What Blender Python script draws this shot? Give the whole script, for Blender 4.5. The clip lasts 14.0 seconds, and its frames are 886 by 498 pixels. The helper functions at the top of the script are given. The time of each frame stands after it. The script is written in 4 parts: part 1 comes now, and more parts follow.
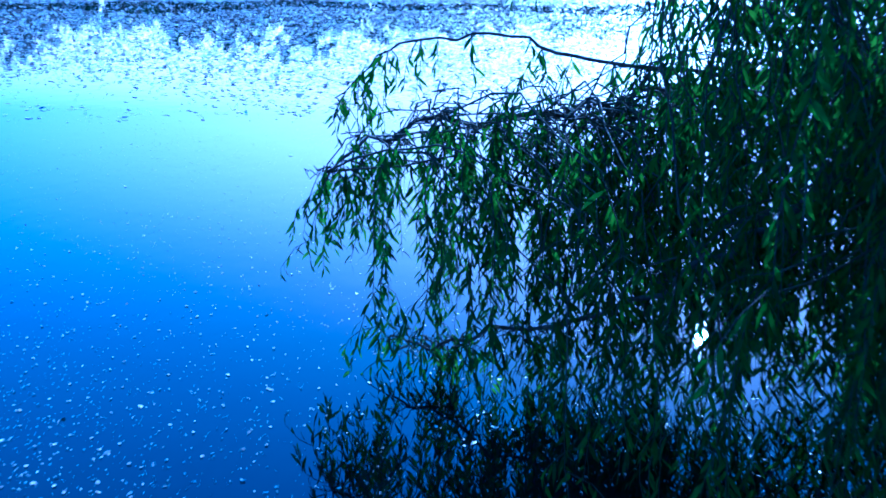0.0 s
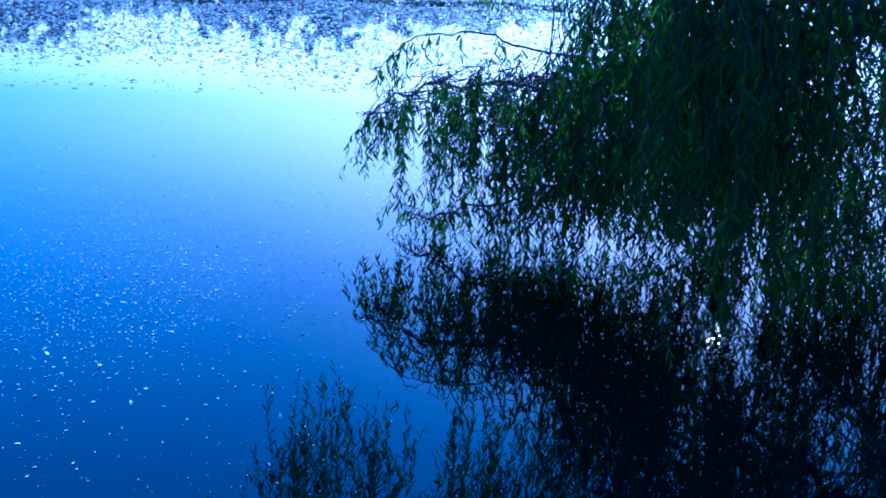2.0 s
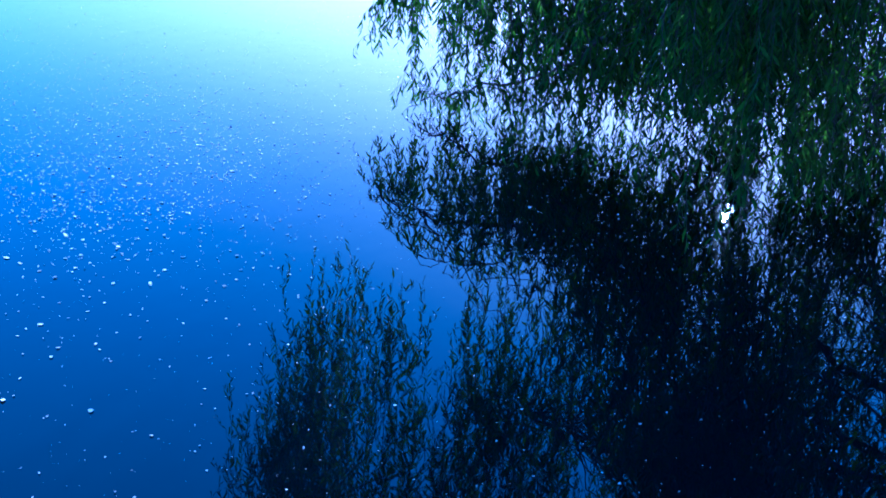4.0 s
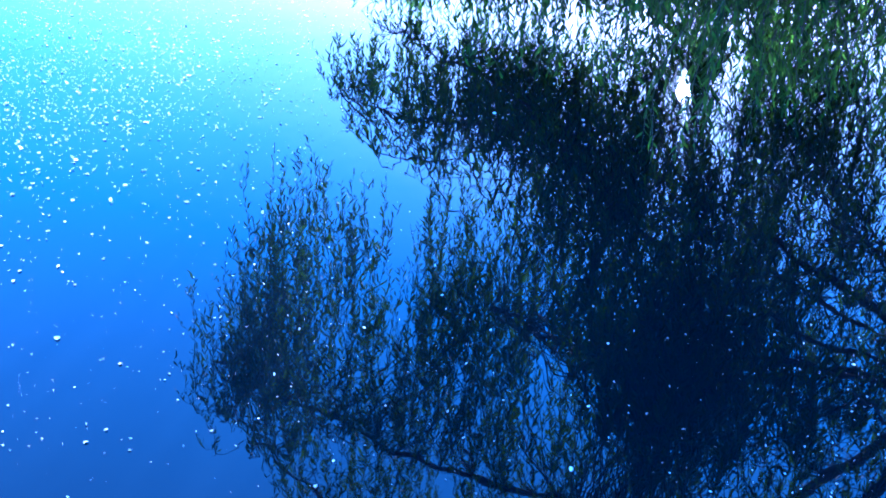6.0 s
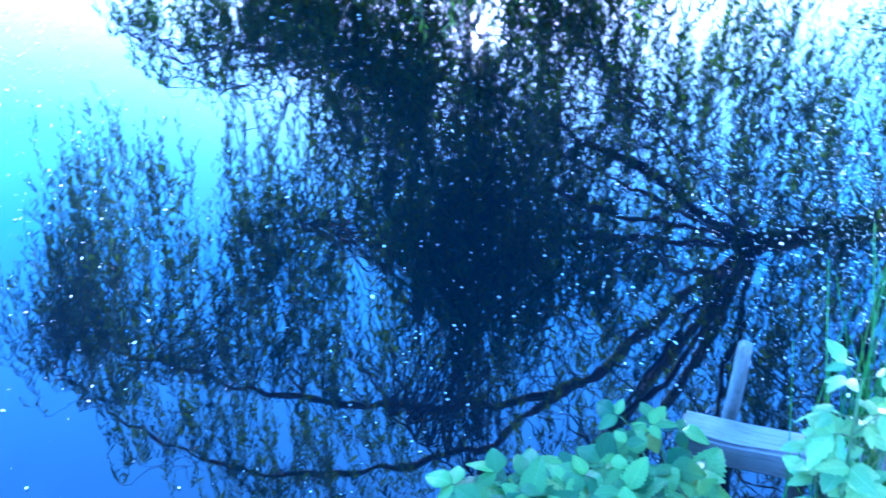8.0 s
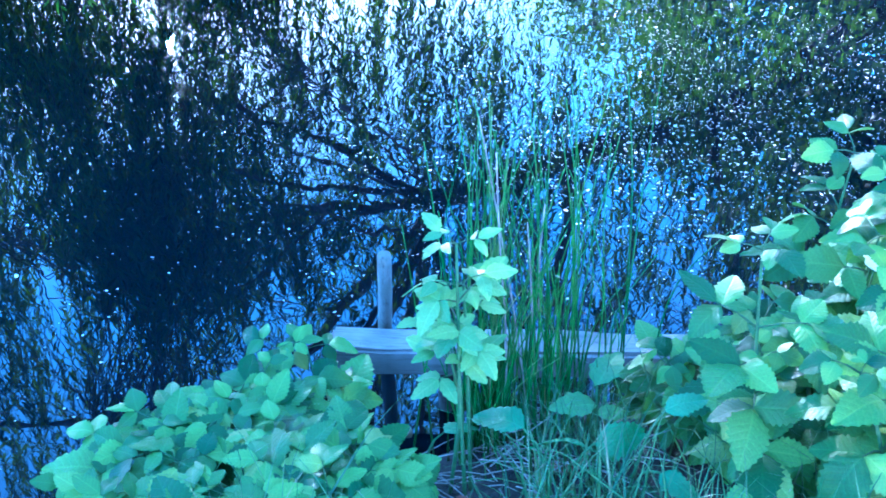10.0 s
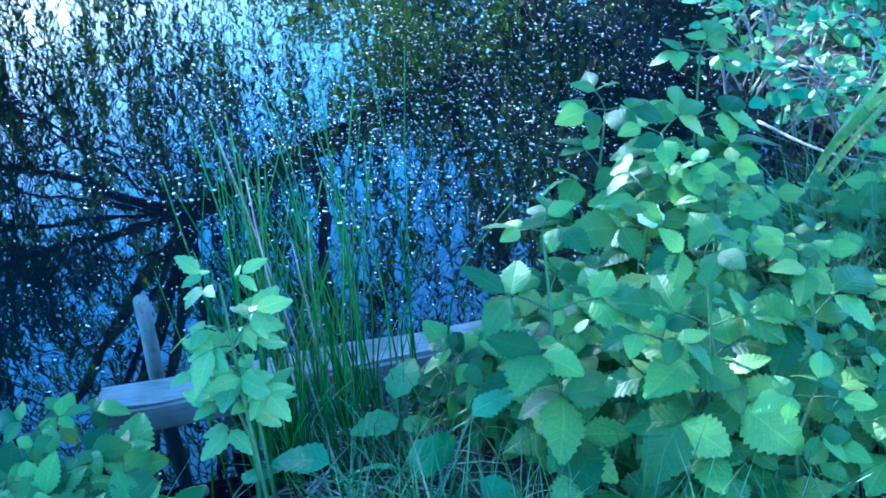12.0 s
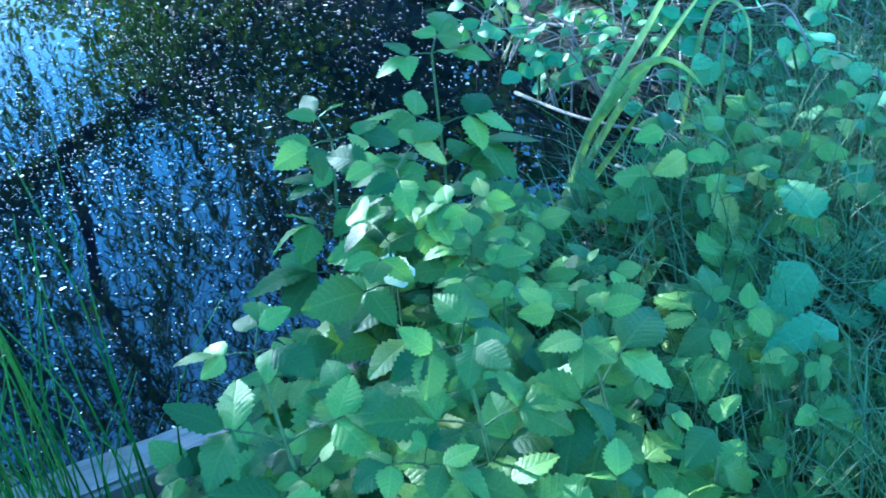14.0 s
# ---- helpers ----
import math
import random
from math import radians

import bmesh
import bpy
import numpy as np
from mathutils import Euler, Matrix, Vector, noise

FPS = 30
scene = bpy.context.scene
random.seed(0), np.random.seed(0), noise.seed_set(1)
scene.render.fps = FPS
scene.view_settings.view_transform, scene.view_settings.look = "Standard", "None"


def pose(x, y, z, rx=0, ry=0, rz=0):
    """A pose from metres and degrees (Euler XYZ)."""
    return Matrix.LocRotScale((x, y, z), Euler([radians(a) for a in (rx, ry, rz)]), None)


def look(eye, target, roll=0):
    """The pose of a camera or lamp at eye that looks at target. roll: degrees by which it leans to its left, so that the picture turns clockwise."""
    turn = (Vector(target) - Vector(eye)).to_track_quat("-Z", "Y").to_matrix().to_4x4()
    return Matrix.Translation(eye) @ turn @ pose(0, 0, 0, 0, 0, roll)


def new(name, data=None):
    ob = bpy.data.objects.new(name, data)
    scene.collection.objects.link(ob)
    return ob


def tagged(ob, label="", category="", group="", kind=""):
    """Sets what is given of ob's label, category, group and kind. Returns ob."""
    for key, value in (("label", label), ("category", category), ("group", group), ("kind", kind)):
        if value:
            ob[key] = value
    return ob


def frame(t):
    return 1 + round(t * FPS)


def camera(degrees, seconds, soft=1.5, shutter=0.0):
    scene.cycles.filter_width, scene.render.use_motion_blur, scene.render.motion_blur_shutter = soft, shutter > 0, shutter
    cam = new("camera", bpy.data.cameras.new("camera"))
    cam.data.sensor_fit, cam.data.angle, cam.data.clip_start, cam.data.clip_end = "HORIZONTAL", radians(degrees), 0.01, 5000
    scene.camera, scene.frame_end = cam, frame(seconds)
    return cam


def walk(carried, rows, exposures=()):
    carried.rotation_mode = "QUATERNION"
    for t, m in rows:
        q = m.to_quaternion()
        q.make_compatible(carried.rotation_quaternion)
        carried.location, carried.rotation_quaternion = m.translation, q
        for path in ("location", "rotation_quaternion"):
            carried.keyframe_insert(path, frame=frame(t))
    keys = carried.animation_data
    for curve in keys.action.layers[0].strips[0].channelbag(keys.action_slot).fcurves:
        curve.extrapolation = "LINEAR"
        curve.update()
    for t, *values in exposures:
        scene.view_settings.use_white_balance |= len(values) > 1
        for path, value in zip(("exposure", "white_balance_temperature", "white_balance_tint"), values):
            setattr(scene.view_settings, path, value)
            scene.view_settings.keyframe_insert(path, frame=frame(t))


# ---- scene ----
cam = camera(42.0, 14.0, soft=1.7, shutter=0.3)
PATH = [
    (0, (-0.117, 3.460, 1.765), (-0.039, 7.337, 0.781), 0.42),
    (0.5, (-0.279, 2.433, 1.784), (-0.099, 6.321, 0.863), 1.79),
    (1, (-0.133, 1.506, 1.817), (-0.048, 5.397, 0.896), 1.62),
    (1.5, (-0.056, 0.662, 1.929), (-0.010, 4.546, 0.972), 1.72),
    (2, (-0.014, 0.064, 2.012), (0.009, 3.935, 1.008), 1.92),
    (2.5, (-0.031, 0.044, 1.991), (-0.031, 3.892, 0.902), 2.13),
    (3, (-0.017, 0.059, 1.924), (-0.030, 3.892, 0.782), 1.98),
    (3.2, (0.000, 0.053, 1.920), (-0.022, 3.873, 0.733), 1.77),
    (5.3, (-0.122, 0.149, 2.246), (-0.077, 1.963, 1.405), 1.4),
    (5.5, (-0.127, 0.152, 2.244), (-0.066, 1.962, 1.394), 1.3),
    (6, (-0.074, 0.178, 2.155), (0.001, 1.965, 1.26), 2.2),
    (6.5, (-0.077, 0.134, 2.123), (0.008, 1.902, 1.192), 2.6),
    (7, (-0.014, 0.092, 2.081), (0.09, 1.846, 1.126), 2.8),
    (7.5, (-0.027, -0.205, 1.994), (0.15, 1.548, 1.048), 2.7),
    (8, (-0.026, -0.242, 1.967), (0.357, 1.471, 1.008), -0.6),
    (8.5, (0.01, -0.267, 1.933), (0.612, 1.378, 0.968), -4.1),
    (8.7, (0.061, -0.272, 1.903), (0.724, 1.341, 0.924), -4.6),
    (10.8, (0.194, -0.443, 1.776), (2.025, 2.541, -0.157), -0.23),
    (11, (0.213, -0.423, 1.770), (2.125, 2.495, -0.186), -0.73),
    (11.5, (0.245, -0.329, 1.765), (2.417, 2.397, -0.197), -3.46),
    (12, (0.247, -0.238, 1.769), (2.544, 2.340, -0.252), -5.07),
    (12.5, (0.332, -0.204, 1.760), (2.728, 2.218, -0.336), -6.15),
    (13, (0.523, -0.169, 1.733), (3.034, 2.136, -0.360), -6.50),
    (13.5, (0.622, -0.134, 1.719), (3.186, 2.083, -0.405), -8.08),
    (14, (0.693, -0.033, 1.736), (3.328, 1.967, -0.513), -8.65),
]
EXPOSURES = [
    (0.0, 1.10, 3150, 12),
    (1.5, 0.95, 3300, 16),
    (3.2, 1.15, 3450, 19),
    (5.5, 2.8, 3720, 29),
    (6.5, 3.6, 3900, 35),
    (7.2, 3.9, 3950, 34),
    (7.6, 4.4, 3950, 31),
    (8.7, 4.45, 4020, 21),
    (11.0, 3.85, 3980, 13),
    (14.0, 3.3, 4320, 1),
]
walk(cam, [(t, look(eye, target, roll)) for t, eye, target, roll in PATH], EXPOSURES)

# ---- sky and sun: low sun behind the willow ----
SUN_AZIMUTH, SUN_HEIGHT = radians(14.4), radians(18.0)
world = bpy.data.worlds.new("world")
scene.world = world
world.use_nodes = True
sky = world.node_tree.nodes.new("ShaderNodeTexSky")
sky.sky_type, sky.sun_disc = "NISHITA", False
sky.sun_elevation, sky.sun_rotation = SUN_HEIGHT, SUN_AZIMUTH
sky.altitude, sky.air_density, sky.dust_density, sky.ozone_density = 300, 1.2, 0.15, 1.6
back = world.node_tree.nodes["Background"]
back.inputs["Strength"].default_value = 0.12
# a deep clear blue overhead that turns pale towards the horizon
hues, clear = world.node_tree.nodes.new("ShaderNodeSeparateColor"), world.node_tree.nodes.new("ShaderNodeCombineColor")
hues.mode = clear.mode = "HSV"
scale, rich, blue = [world.node_tree.nodes.new(kind) for kind in ("ShaderNodeMath", "ShaderNodeValToRGB", "ShaderNodeClamp")]
scale.operation, scale.inputs[1].default_value = "MULTIPLY", 0.1
for at, depth in ((0.25, 0.69), (0.42, 0.76), (0.55, 0.79), (0.63, 0.72), (0.70, 0.57), (0.77, 0.36), (0.85, 0.14), (0.92, 0.04)):
    stop = rich.color_ramp.elements.new(at)
    stop.color = (depth, depth, depth, 1)
rich.color_ramp.elements[0].color, rich.color_ramp.elements[-1].color = (0.74, 0.74, 0.74, 1), (0.04, 0.04, 0.04, 1)
# bright haze low over the far shore
haze, bright = world.node_tree.nodes.new("ShaderNodeMapRange"), world.node_tree.nodes.new("ShaderNodeMath")
bright.operation = "MULTIPLY"
for socket, value in (("From Min", 0.74), ("From Max", 1.02), ("To Min", 1.0), ("To Max", 1.55)):
    haze.inputs[socket].default_value = value
# warm tint in the brightest sky, standing in for highlights that wash out white
warm, washout = world.node_tree.nodes.new("ShaderNodeMix"), world.node_tree.nodes.new("ShaderNodeMapRange")
warm.data_type, warm.blend_type = "RGBA", "MULTIPLY"
warm.inputs["B"].default_value = (1.10, 0.93, 0.98, 1)
for socket, value in (("From Min", 0.72), ("From Max", 0.92), ("To Min", 0.0), ("To Max", 1.0)):
    washout.inputs[socket].default_value = value
blue.inputs["Min"].default_value, blue.inputs["Max"].default_value = 0.592, 0.600
for a, b in ((sky.outputs["Color"], hues.inputs[0]), (hues.outputs[2], scale.inputs[0]), (scale.outputs[0], rich.inputs[0]), (hues.outputs[0], blue.inputs[0]), (blue.outputs[0], clear.inputs[0]),
             (rich.outputs[0], clear.inputs[1]), (scale.outputs[0], haze.inputs[0]), (haze.outputs[0], bright.inputs[0]), (hues.outputs[2], bright.inputs[1]), (bright.outputs[0], clear.inputs[2]), (clear.outputs[0], warm.inputs["A"]), (scale.outputs[0], washout.inputs[0]), (washout.outputs[0], warm.inputs["Factor"]), (warm.outputs["Result"], back.inputs["Color"])):
    world.node_tree.links.new(a, b)
SUN_WAY = Vector((math.sin(SUN_AZIMUTH) * math.cos(SUN_HEIGHT), math.cos(SUN_AZIMUTH) * math.cos(SUN_HEIGHT), math.sin(SUN_HEIGHT)))
lamp = bpy.data.lights.new("sun", "SUN")
lamp.energy, lamp.angle, lamp.color = 4.3, radians(0.53), (1.0, 0.93, 0.82)
sun = new("sun", lamp)
sun.matrix_world = look(SUN_WAY * 60, (0, 0, 0))

# ---- materials ----
def material(name, base, rough=0.6):
    mat = bpy.data.materials.new(name)
    mat.use_nodes = True
    shader = mat.node_tree.nodes["Principled BSDF"]
    shader.inputs["Base Color"].default_value = (*base, 1)
    shader.inputs["Roughness"].default_value = rough
    return mat, mat.node_tree.nodes, mat.node_tree.links, shader


def ramp(nodes, links, source, stops):
    node = nodes.new("ShaderNodeValToRGB")
    while len(node.color_ramp.elements) < len(stops):
        node.color_ramp.elements.new(0.5)
    for e, (at, colour) in zip(node.color_ramp.elements, stops):
        e.position, e.color = at, (*colour, 1)
    links.new(source, node.inputs["Fac"])
    return node.outputs["Color"]


def grain(nodes, links, scale, detail=6.0, stretch=None, rough=0.55):
    node, place = nodes.new("ShaderNodeTexNoise"), nodes.new("ShaderNodeTexCoord")
    node.inputs["Scale"].default_value, node.inputs["Detail"].default_value = scale, detail
    node.inputs["Roughness"].default_value = rough
    if stretch:
        turn = nodes.new("ShaderNodeMapping")
        turn.inputs["Scale"].default_value = stretch
        links.new(place.outputs["Object"], turn.inputs["Vector"])
        links.new(turn.outputs["Vector"], node.inputs["Vector"])
    else:
        links.new(place.outputs["Object"], node.inputs["Vector"])
    return node.outputs["Fac"]


def relief(nodes, links, shader, source, strength, distance):
    bump = nodes.new("ShaderNodeBump")
    bump.inputs["Strength"].default_value, bump.inputs["Distance"].default_value = strength, distance
    links.new(source, bump.inputs["Height"])
    links.new(bump.outputs["Normal"], shader.inputs["Normal"])


def mixed(nodes, links, a, b, fac, kind="MIX"):
    node = nodes.new("ShaderNodeMix")
    node.data_type, node.blend_type = "RGBA", kind
    for socket, value in ((node.inputs[0], fac), (node.inputs[6], a), (node.inputs[7], b)):
        if isinstance(value, (float, int)):
            socket.default_value = value
        elif isinstance(value, tuple):
            socket.default_value = (*value, 1)
        else:
            links.new(value, socket)
    return node.outputs[2]


def foliage(name, dark, light, gloss=0.4, through_light=0.35, island=False, grain_scale=60.0, yellow=None, veins=0.0, sheen=0.42):
    """A leaf: gloss on top, light shining through, colour varied from leaf to leaf and within it."""
    mat, nodes, links, shader = material(name, dark, gloss)
    shader.inputs["Specular IOR Level"].default_value = sheen
    if island:
        chance = nodes.new("ShaderNodeNewGeometry").outputs["Random Per Island"]
    else:
        chance = nodes.new("ShaderNodeObjectInfo").outputs["Random"]
    stops = [(0.0, dark), (0.85, light)]
    if yellow:
        stops += [(0.93, light), (1.0, yellow)]
    tone = ramp(nodes, links, chance, stops)
    fine = grain(nodes, links, grain_scale)
    fleck = ramp(nodes, links, fine, [(0.3, (0.80, 0.80, 0.78)), (0.7, (1.14, 1.14, 1.10))])
    tone = mixed(nodes, links, tone, fleck, 1.0, "MULTIPLY")
    links.new(tone, shader.inputs["Base Color"])
    if veins:
        split = nodes.new("ShaderNodeSeparateXYZ")
        links.new(nodes.new("ShaderNodeTexCoord").outputs["Object"], split.inputs[0])

        def sums(kind, a, b=0.0):
            node = nodes.new("ShaderNodeMath")
            node.operation = kind
            for socket, value in zip(node.inputs, (a, b)):
                if isinstance(value, float):
                    socket.default_value = value
                else:
                    links.new(value, socket)
            return node.outputs[0]
        away = sums("ABSOLUTE", split.outputs[0])
        slant = sums("SUBTRACT", split.outputs[1], sums("MULTIPLY", away, 0.75))
        side = sums("POWER", sums("ABSOLUTE", sums("SINE", sums("MULTIPLY", slant, 3.14159 * veins))), 0.35)
        rib = sums("MINIMUM", sums("MULTIPLY", away, 28.0), 1.0)
        net = sums("MULTIPLY", side, rib)
        tone = mixed(nodes, links, tone, ramp(nodes, links, net, [(0.0, (1.24, 1.20, 1.25)), (0.7, (0.95, 0.97, 0.95))]), 1.0, "MULTIPLY")
        links.new(tone, shader.inputs["Base Color"])
        relief(nodes, links, shader, sums("ADD", net, sums("MULTIPLY", fine, 1.2)), 0.28, 0.004)
    else:
        relief(nodes, links, shader, fine, 0.25, 0.004)
    lit = nodes.new("ShaderNodeBsdfTranslucent")
    links.new(mixed(nodes, links, tone, (1.3, 1.5, 0.6), 1.0, "MULTIPLY"), lit.inputs["Color"])
    both = nodes.new("ShaderNodeMixShader")
    both.inputs["Fac"].default_value = through_light
    links.new(shader.outputs[0], both.inputs[1])
    links.new(lit.outputs[0], both.inputs[2])
    links.new(both.outputs[0], nodes["Material Output"].inputs["Surface"])
    return mat


def water_material():
    mat, nodes, links, shader = material("pond_water", (0.004, 0.012, 0.016), 0.012)
    shader.inputs["IOR"].default_value = 1.36
    silt = grain(nodes, links, 0.35, 4.0)
    links.new(ramp(nodes, links, silt, [(0.35, (0.0013, 0.0028, 0.0048)), (0.7, (0.0022, 0.0040, 0.0062))]), shader.inputs["Base Color"])
    ripple = grain(nodes, links, 5.0, 2.0, (1.0, 0.6, 1.0))
    relief(nodes, links, shader, ripple, 0.036, 0.02)
    return mat


def soil_material():
    mat, nodes, links, shader = material("soil", (0.05, 0.035, 0.02), 0.95)
    broad, fine = grain(nodes, links, 2.2), grain(nodes, links, 45.0, 8.0)
    tone = ramp(nodes, links, broad, [(0.3, (0.012, 0.010, 0.007)), (0.5, (0.026, 0.021, 0.013)), (0.7, (0.025, 0.032, 0.013))])
    speck = ramp(nodes, links, fine, [(0.35, (0.5, 0.5, 0.5)), (0.7, (1.5, 1.4, 1.2))])
    links.new(mixed(nodes, links, tone, speck, 1.0, "MULTIPLY"), shader.inputs["Base Color"])
    relief(nodes, links, shader, fine, 0.9, 0.02)
    return mat


def bark_material(name, dark, light):
    mat, nodes, links, shader = material(name, dark, 0.9)
    ridge, fine = grain(nodes, links, 9.0, 8.0, (1.0, 1.0, 0.35)), grain(nodes, links, 60.0)
    tone = ramp(nodes, links, ridge, [(0.35, dark), (0.65, light)])
    links.new(mixed(nodes, links, tone, ramp(nodes, links, fine, [(0.3, (0.7, 0.7, 0.7)), (0.7, (1.2, 1.2, 1.2))]), 1.0, "MULTIPLY"), shader.inputs["Base Color"])
    relief(nodes, links, shader, ridge, 0.8, 0.03)
    return mat


def timber_material(name, dark, light, stretch):
    mat, nodes, links, shader = material(name, dark, 0.85)
    along, blotch = grain(nodes, links, 14.0, 8.0, stretch, 0.7), grain(nodes, links, 7.0, 3.0)
    tone = ramp(nodes, links, along, [(0.3, dark), (0.5, light), (0.75, tuple(0.8 * c for c in light))])
    stain = ramp(nodes, links, blotch, [(0.35, (0.55, 0.58, 0.5)), (0.62, (1.1, 1.1, 1.1))])
    links.new(mixed(nodes, links, tone, stain, 1.0, "MULTIPLY"), shader.inputs["Base Color"])
    relief(nodes, links, shader, along, 0.6, 0.006)
    return mat


def fleck_material():
    mat, nodes, links, shader = material("petal_fleck", (0.6, 0.6, 0.55), 0.5)
    chance = nodes.new("ShaderNodeNewGeometry").outputs["Random Per Island"]
    links.new(ramp(nodes, links, chance, [(0.0, (0.22, 0.19, 0.16)), (0.45, (0.60, 0.52, 0.45)), (0.75, (0.84, 0.75, 0.67)), (1.0, (0.92, 0.85, 0.78))]), shader.inputs["Base Color"])
    return mat


WATER, SOIL, FLECK = water_material(), soil_material(), fleck_material()
PETAL = foliage("blossom_petal", (0.82, 0.76, 0.66), (0.88, 0.83, 0.74), 0.6, 0.3, False, 60.0)
BARK = bark_material("willow_bark", (0.022, 0.018, 0.014), (0.07, 0.058, 0.042))
TWIG = bark_material("willow_twig", (0.016, 0.016, 0.008), (0.045, 0.042, 0.018))
DEAD = bark_material("dead_stem", (0.16, 0.13, 0.10), (0.36, 0.31, 0.25))
WILLOW = foliage("willow_leaf", (0.013, 0.027, 0.006), (0.062, 0.108, 0.012), 0.6, 0.60, True, 25.0, sheen=0.12)
HERB = foliage("herb_leaf", (0.026, 0.066, 0.011), (0.165, 0.262, 0.048), 0.45, 0.22, False, 30.0, (0.24, 0.26, 0.06), 8.0, 0.28)
HERB_LIGHT = foliage("young_herb_leaf", (0.12, 0.21, 0.06), (0.20, 0.30, 0.08), 0.5, 0.3, False, 30.0, None, 7.0)
# bramble leaf colour is lightened to stand in for sky gloss
BRAMBLE = foliage("bramble_leaf", (0.085, 0.20, 0.065), (0.24, 0.42, 0.17), 0.4, 0.25, False, 30.0, (0.28, 0.28, 0.10), 6.0)
BROAD = foliage("broad_leaf", (0.060, 0.135, 0.040), (0.11, 0.22, 0.070), 0.5, 0.2, False, 25.0, None, 7.0)
RUSH = foliage("rush_stem_green", (0.026, 0.085, 0.010), (0.070, 0.160, 0.020), 0.5, 0.15, False, 40.0, (0.26, 0.23, 0.10), sheen=0.2)
# pale tones put the sunlit look of the bent blade into its colour
BLADE = foliage("sword_leaf", (0.14, 0.21, 0.065), (0.34, 0.41, 0.19), 0.35, 0.35, False, 40.0)
GRASS = foliage("grass_blade", (0.024, 0.056, 0.014), (0.12, 0.185, 0.060), 0.5, 0.2, True, 30.0, (0.28, 0.23, 0.12))
STEM = bark_material("herb_stem", (0.045, 0.095, 0.02), (0.10, 0.15, 0.045))
TREELEAF = foliage("tree_leaf", (0.040, 0.075, 0.020), (0.090, 0.135, 0.035), 0.5, 0.4, True, 12.0)
# distance haze over the far wood is mixed into this lighter leaf colour
WOODS = foliage("far_leaf", (0.040, 0.075, 0.035), (0.085, 0.130, 0.060), 0.6, 0.2, True, 3.0)
WITHERED = foliage("withered_leaf", (0.12, 0.050, 0.025), (0.26, 0.13, 0.06), 0.7, 0.15, False, 30.0, None, 6.0)
PALE_WOOD = bark_material("pale_wood", (0.19, 0.145, 0.085), (0.33, 0.26, 0.165))
SLEEPER = timber_material("weathered_sleeper", (0.085, 0.075, 0.062), (0.215, 0.188, 0.162), (0.6, 8.0, 8.0))
STAKE = timber_material("weathered_stake", (0.12, 0.10, 0.085), (0.28, 0.25, 0.215), (7.0, 7.0, 0.7))


# ---- mesh helpers ----
def mesh_of(name, verts, faces, mat, smooth=True):
    me = bpy.data.meshes.new(name)
    me.from_pydata([tuple(v) for v in verts], [], [tuple(f) for f in faces])
    me.materials.append(mat)
    if smooth:
        me.polygons.foreach_set("use_smooth", [True] * len(me.polygons))
    me.update()
    return me


def part(name, me, parent, label="", m=None):
    ob = new(name, me)
    ob.parent = parent
    if m is not None:
        ob.matrix_basis = m
    return tagged(ob, label)


def smooth_line(points, steps=6):
    """A Catmull-Rom line through points."""
    p = [Vector(q) for q in points]
    p = [2 * p[0] - p[1], *p, 2 * p[-1] - p[-2]]
    out = []
    for a, b, c, d in zip(p, p[1:], p[2:], p[3:]):
        for k in range(steps):
            t = k / steps
            out.append(0.5 * (2 * b + (c - a) * t + (2 * a - 5 * b + 4 * c - d) * t * t + (3 * b - a - 3 * c + d) * t ** 3))
    out.append(p[-2])
    return out


def tube(verts, faces, line, radii, sides=6, uneven=0.0, rng=random):
    """Adds a closed tube along line to the lists."""
    first = len(verts)
    for i, q in enumerate(line):
        way = (line[min(i + 1, len(line) - 1)] - line[max(i - 1, 0)]).normalized()
        across = way.cross(Vector((0.31, 0.17, 0.93))).normalized()
        up = across.cross(way)
        for k in range(sides):
            a = 2 * math.pi * k / sides
            r = radii[i] * (1 + rng.uniform(-uneven, uneven))
            verts.append(q + (across * math.cos(a) + up * math.sin(a)) * r)
    for i in range(len(line) - 1):
        for k in range(sides):
            a, b = first + i * sides + k, first + i * sides + (k + 1) % sides
            faces.append((a, b, b + sides, a + sides))
    faces.append(tuple(first + k for k in reversed(range(sides))))
    faces.append(tuple(first + (len(line) - 1) * sides + k for k in range(sides)))


def taper(n, a, b):
    return [a + (b - a) * i / max(n - 1, 1) for i in range(n)]


# ---- the pond, its banks and the far shore ----
SHORE = [(-70, -8), (-20, -2), (-6, 0.5), (-1.5, 1.25), (0.2, 1.42), (0.5, 1.60), (0.8, 1.62), (0.98, 1.50), (1.15, 1.55), (1.45, 1.55), (1.85, 1.35), (2.1, 1.45), (2.5, 1.3),
         (2.85, 1.10), (3.05, 0.93), (3.3, 0.90), (3.48, 1.08), (3.6, 1.4), (3.8, 1.8), (4.2, 2.1), (5.0, 2.6), (5.9, 3.4), (6.7, 4.8), (7.3, 6.0), (9, 9), (14, 17),
         (30, 45), (55, 90), (60, 125), (20, 134), (-40, 130), (-100, 118), (-140, 60), (-115, 12)]


